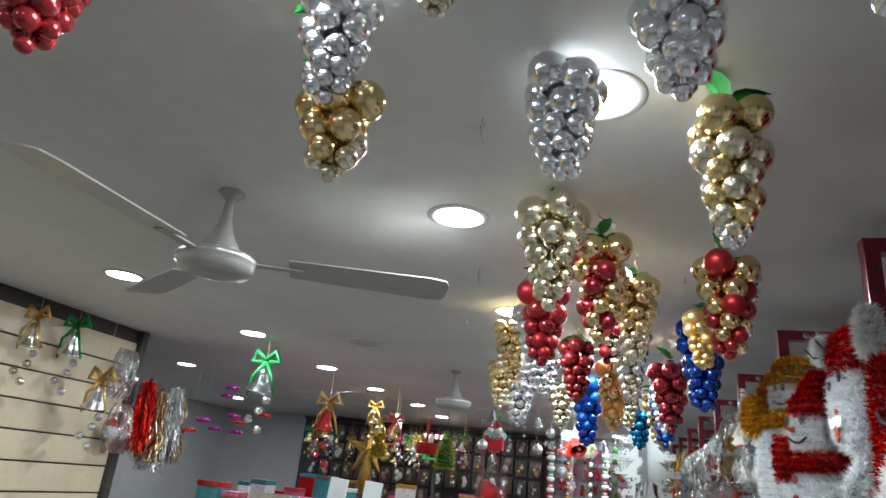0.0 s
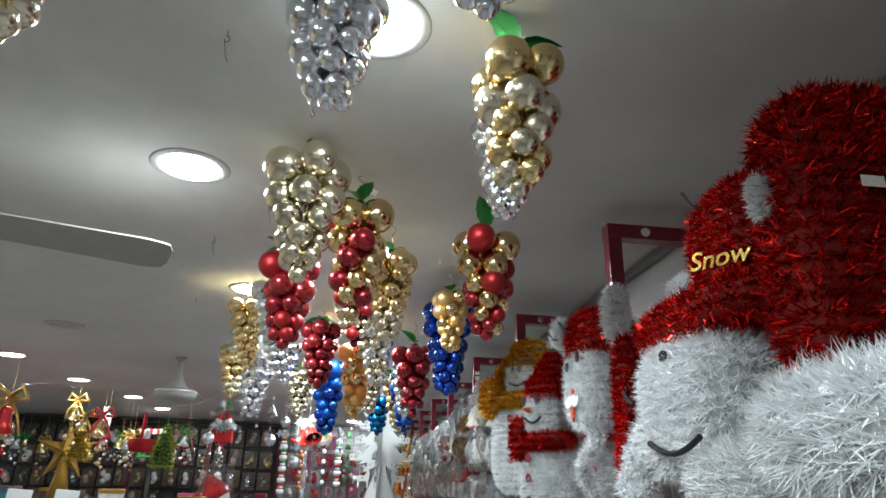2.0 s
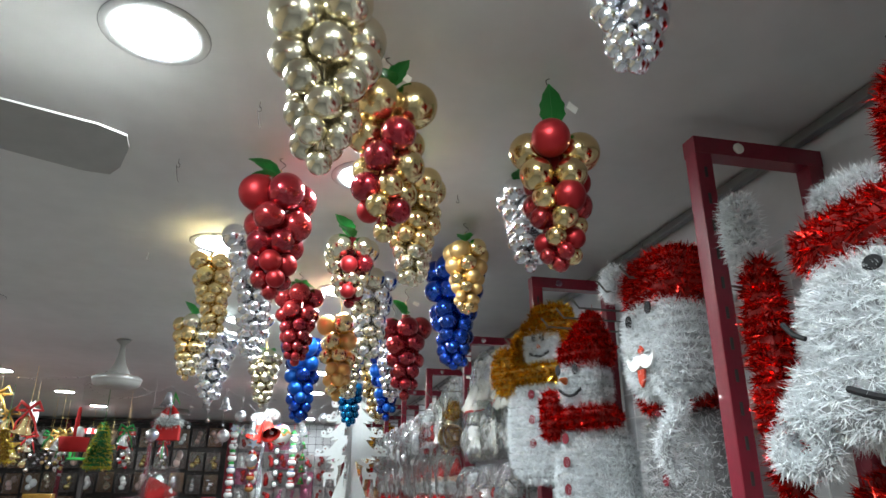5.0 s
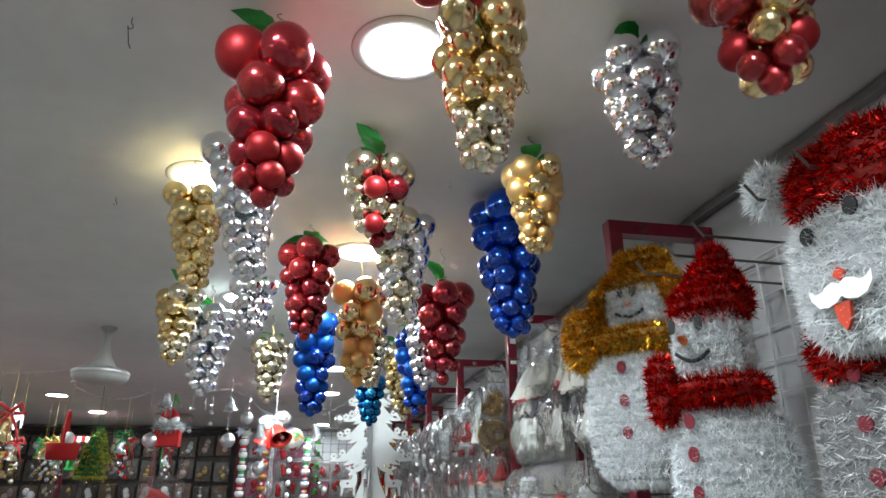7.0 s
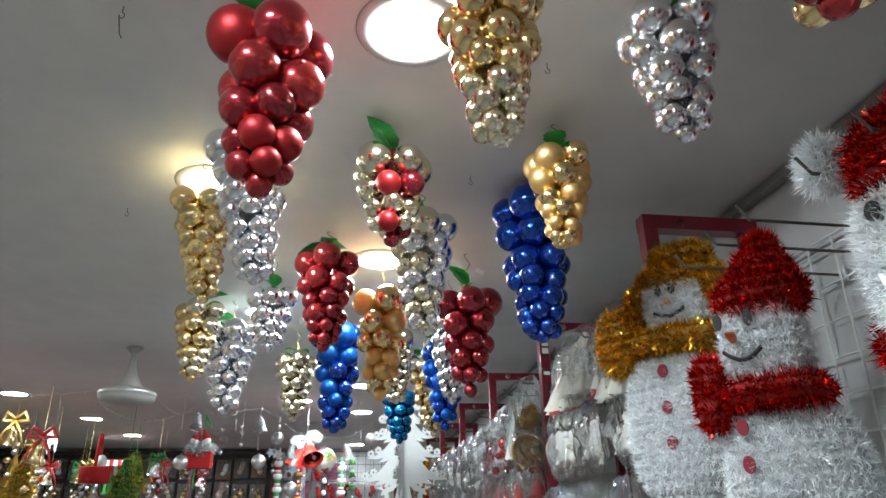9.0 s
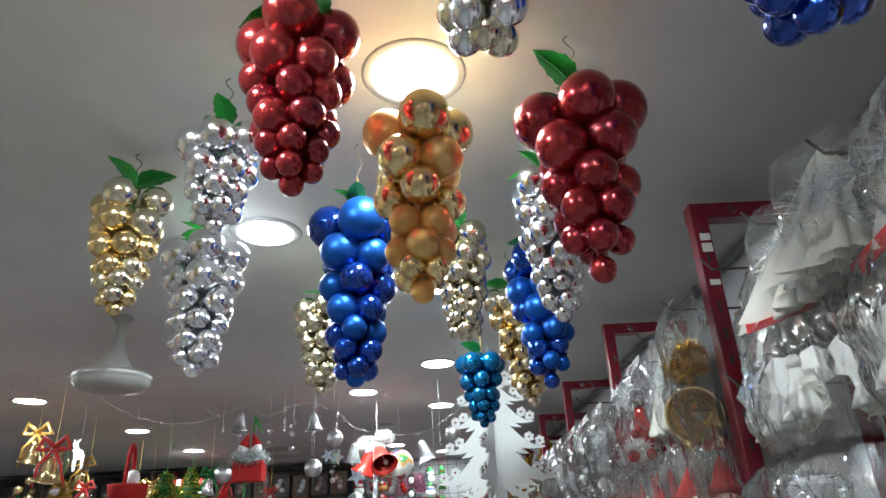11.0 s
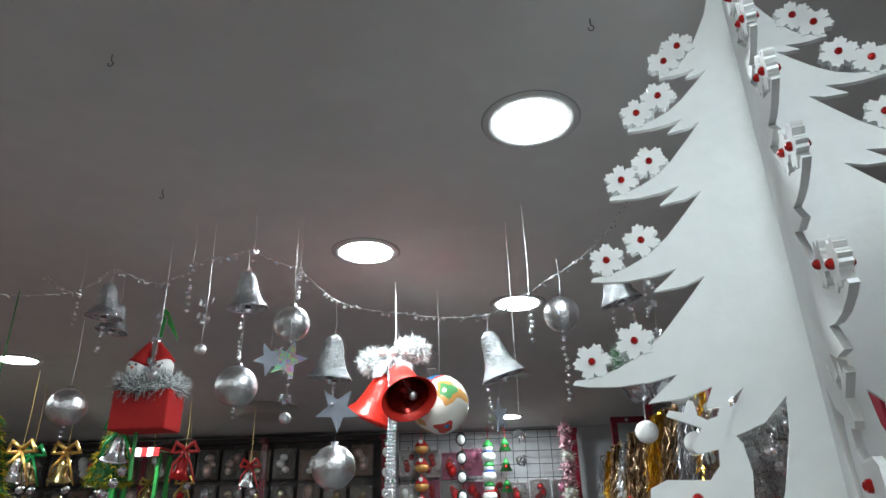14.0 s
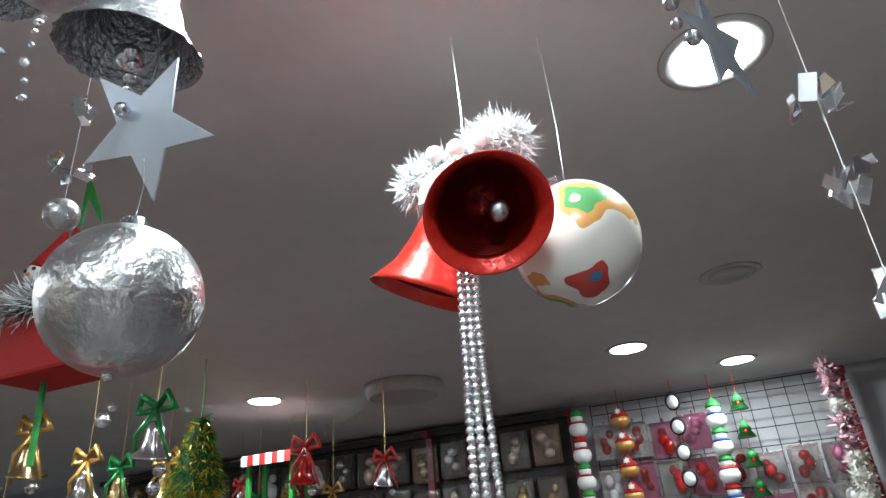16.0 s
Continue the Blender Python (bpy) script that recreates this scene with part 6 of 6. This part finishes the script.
plate(bm, [(-0.02, -0.07), (-0.008, -0.07), (-0.004, -0.02), (0.014, -0.012), (0.02, -0.06), (0.03, -0.06), (0.032, 0.0), (0.02, 0.03), (0.0, 0.035), (-0.012, 0.06), (0.0, 0.085), (-0.012, 0.08), (-0.02, 0.065), (-0.032, 0.085), (-0.036, 0.06), (-0.03, 0.045), (-0.044, 0.036), (-0.026, 0.02), (-0.024, -0.02)], 0.005)
part("deer", bm, WHITEFELT, dr)
string_up(dr, 0.08, CEIL - 2.23)

# striped awning stall model
aw = thing("toy_stall", pose(-1.93, 7.5, 2.05), "small green toy stall with a striped awning", "toy")
bm = bmesh.new()
for x in (-0.12, 0.12):
    box(bm, (0.02, 0.02, 0.25), (x, -0.05, 0.0), 0.002)
    box(bm, (0.02, 0.02, 0.25), (x, 0.07, 0.0), 0.002)
box(bm, (0.28, 0.16, 0.02), (0, 0.01, -0.12), 0.002)
part("stall", bm, LEAF, aw)
for k in range(8):
    bm = bmesh.new()
    box(bm, (0.034, 0.18, 0.006), (-0.119 + 0.034 * k, 0, 0.15), 0.001, None)
    box(bm, (0.034, 0.004, 0.045), (-0.119 + 0.034 * k, -0.09, 0.128), 0.001, None)
    part("awning_stripe", bm, REDFELT if k % 2 else FOAM, aw)
bm = bmesh.new()
box(bm, (0.04, 0.04, 1.93), (0, 0.02, -1.085), 0.004)
part("post", bm, DARK, aw)

# purple and red foil flowers
PURPLE = material("purple foil", (0.36, 0.02, 0.30), 0.3, 0.6, vary=0.2)
for k in range(9):
    r = random.Random(500 + k)
    ft = thing("foil_flower", pose(-2.35 + r.uniform(-0.25, 0.25), 3.7 + r.uniform(-0.3, 0.3), 1.98 + r.uniform(-0.2, 0.2)), "purple foil flower on a hanging thread" if k % 3 else "red foil flower on a hanging thread", "christmas ornament", "foil flowers")
    bm = bmesh.new()
    for j in range(6):
        ball(bm, 0.022, (0.028 * math.cos(j * 1.047), 0.028 * math.sin(j * 1.047), 0), 8, 0.6)
    part("petals", bm, PURPLE if k % 3 else SHINYRED, ft, smooth=True)
    string_up(ft, 0, CEIL - ft.matrix_basis.translation.z)

# ---------------------------------------------------------------- cream slat wall on the west side, with goods
SLATX = -2.72
bm = bmesh.new()
box(bm, (0.10, 3.2 - WALL_S, CEIL), (SLATX - 0.062, (3.2 + WALL_S) / 2, CEIL / 2))
slat_wall = tagged(part("wall_slats", bm, DARK), "cream slat board wall with dark grooves", "slat wall", kind="structure")
bm = bmesh.new()
box(bm, (0.013, 3.2 - WALL_S - 0.004, 0.136), (0, 0, 0), 0.003)
SLAT_MESH = finish("slat", bm, SLAT)
for k in range(16):
    ob = new("slat", SLAT_MESH)
    ob.matrix_basis = Matrix.Translation((SLATX - 0.005, (3.2 + WALL_S) / 2, 0.075 + 0.145 * k))
    ob.parent = slat_wall
bm = bmesh.new()
box(bm, (0.05, 0.05, CEIL - 0.002), (SLATX + 0.01, 3.225, CEIL / 2 - 0.001), 0.004)
tagged(part("corner_trim", bm, DARK), "dark corner post of the slat wall", "trim", kind="structure")
for k, (y, z, f, lab) in enumerate(((3.05, 2.25, fill_balls([SILVER, CHAMP]), "clear pack of silver ornaments on the slat wall"), (3.12, 1.95, fill_balls([SHINYRED, GOLD]), "clear pack of red ornaments on the slat wall"))):
    bag(SLATX + 0.09, y, z, 0.18, 0.28, 0.10, 700 + k, lab, f)
for k in range(5):
    tinsel_bundle(SLATX + 0.10 + 0.03 * (k % 2), 3.28 + 0.08 * k, 2.1 - 0.05 * (k % 3), 0.40, (RTIN, BTIN, STIN, STIN, BTIN)[k], ("red", "bronze", "silver", "silver", "bronze")[k] + " foil tinsel bundle by the slat wall", 950 + k, 500)

# ---------------------------------------------------------------- display tables with stacked goods
CLOTH = material("pale table cloth", (0.62, 0.60, 0.58), 0.8, grain=0.1, stain=0.1)


def table(x0, y0, x1, y1, z, label):
    root = thing("display_table", pose((x0 + x1) / 2, (y0 + y1) / 2, 0), label, "table", "display tables")
    w, d = x1 - x0, y1 - y0
    bm = bmesh.new()
    box(bm, (w, d, 0.03), (0, 0, z - 0.015), 0.004)
    part("tabletop", bm, CLOTH, root)
    for sx in (-1, 1):
        for sy in (-1, 1):
            bm = bmesh.new()
            box(bm, (0.04, 0.04, z - 0.03), (sx * (w / 2 - 0.05), sy * (d / 2 - 0.05), (z - 0.03) / 2), 0.003)
            part("leg", bm, MAROON, root)


def gift_box(x, y, z, w, d, h, mat, lid, label, turn):
    root = thing("gift_box", pose(x, y, z, 0, 0, turn), label, "gift box", "boxes on the tables")
    bm = bmesh.new()
    box(bm, (w, d, h), (0, 0, h / 2), 0.004)
    part("box", bm, mat, root)
    bm = bmesh.new()
    box(bm, (w + 0.008, d + 0.008, 0.03), (0, 0, h + 0.013), 0.004)
    part("lid", bm, lid, root)


PACKPINK = material("printed pink pack", (0.55, 0.10, 0.20), 0.3, grain=0.45, scale=60, stain=0.3, vary=0.3)
PACKTEAL = material("printed teal pack", (0.05, 0.22, 0.26), 0.3, grain=0.45, scale=60, stain=0.3, vary=0.3)
GLITRED = material("red glitter paper", (0.36, 0.03, 0.04), 0.4, 0.3, grain=0.4, scale=300, vary=0.2)
for k, (x0, y0, x1, y1) in enumerate(((-1.6, 4.9, -0.7, 6.0), (-2.9, 4.6, -1.9, 5.9), (-1.7, 6.5, -0.4, 7.6), (-3.3, 6.4, -2.1, 7.7), (-2.3, 3.5, -1.4, 4.3))):
    table(x0, y0, x1, y1, 0.90, "display table with a pale cloth top and red legs")
    r = random.Random(600 + k)
    z = {}
    for j in range(70):
        w, d, h = r.uniform(0.10, 0.17), r.uniform(0.09, 0.16), r.uniform(0.08, 0.19)
        cx, cy = int(r.uniform(0, 6)), int(r.uniform(0, 5))
        base = z.get((cx, cy), 0.90)
        if base > 1.46:
            continue
        x, y = x0 + (cx + 0.5) * (x1 - x0) / 6, y0 + (cy + 0.5) * (y1 - y0) / 5
        if math.hypot(x + 2.31, y - 6.31) < 0.3 or math.hypot(x + 1.93, y - 7.5) < 0.25:
            continue
        gift_box(x, y, base, w, d, h, r.choice([GLITRED, PACKB, PACKPINK, PACKW, PACKTEAL, SHINYRED, PACKA]), r.choice([GLITRED, PACKW, GOLDGLIT, SHINYRED, PACKPINK, SILVER, PACKTEAL]), "stacked paper gift box on a display table", r.uniform(-12, 12))
        z[(cx, cy)] = base + h + 0.03


# tall clear bag with a red and white felt hat on the middle table
tall = thing("packaged_ornament", pose(-1.10, 6.72, 1.62), "clear bag with a red and white felt hat on the table", "packaged ornament")
part("bag", bag_mesh(0.36, 0.60, 0.18, 4.4, PLASTIC), PLASTIC, tall, "crumpled clear plastic bag", True, at=pose(0, 0, 0.24, 0, 0, 75))
bm = bmesh.new()
lathe(bm, [(0.0, 0.17), (0.05, 0.12), (0.11, 0.02), (0.14, -0.06), (0.0, -0.06)], 24, Euler((0.1, -0.5, 0)).to_matrix().to_4x4())
part("hat", bm, REDFELT, tall, "red felt hat", True)
bm = bmesh.new()
lathe(bm, [(0.0, 0.13), (0.06, 0.05), (0.11, -0.10), (0.12, -0.30), (0.0, -0.30)], 20, Matrix.Translation((0.07, -0.03, -0.06)) @ Euler((0.1, 0.35, 0)).to_matrix().to_4x4())
part("lining", bm, WHITEFELT, tall, "white felt lining", True)
for bx, by in ((-1.68, 4.08), (-1.46, 4.14)):
    bd = thing("foam_board", pose(bx, by, 0.90, 0, 4, 12), "white foam board leaning upright on a display table", "board", "white boards")
    bm = bmesh.new()
    box(bm, (0.12, 0.018, 0.76), (0, 0, 0.38), 0.004)
    part("sheet", bm, FOAMSHEET, bd)

# ---------------------------------------------------------------- floor tiles
bm = bmesh.new()
box(bm, (0.594, 0.594, 0.008), (0, 0, 0), 0.0015)
TILE = finish("tile", bm, FLOOR)
for a in range(11):
    for b in range(18):
        ob = new("tile", TILE)
        ob.matrix_basis = Matrix.Translation((WALL_W + 0.29 + 0.6 * a, WALL_S + 0.3 + 0.6 * b, -0.004))
        ob.parent = floor
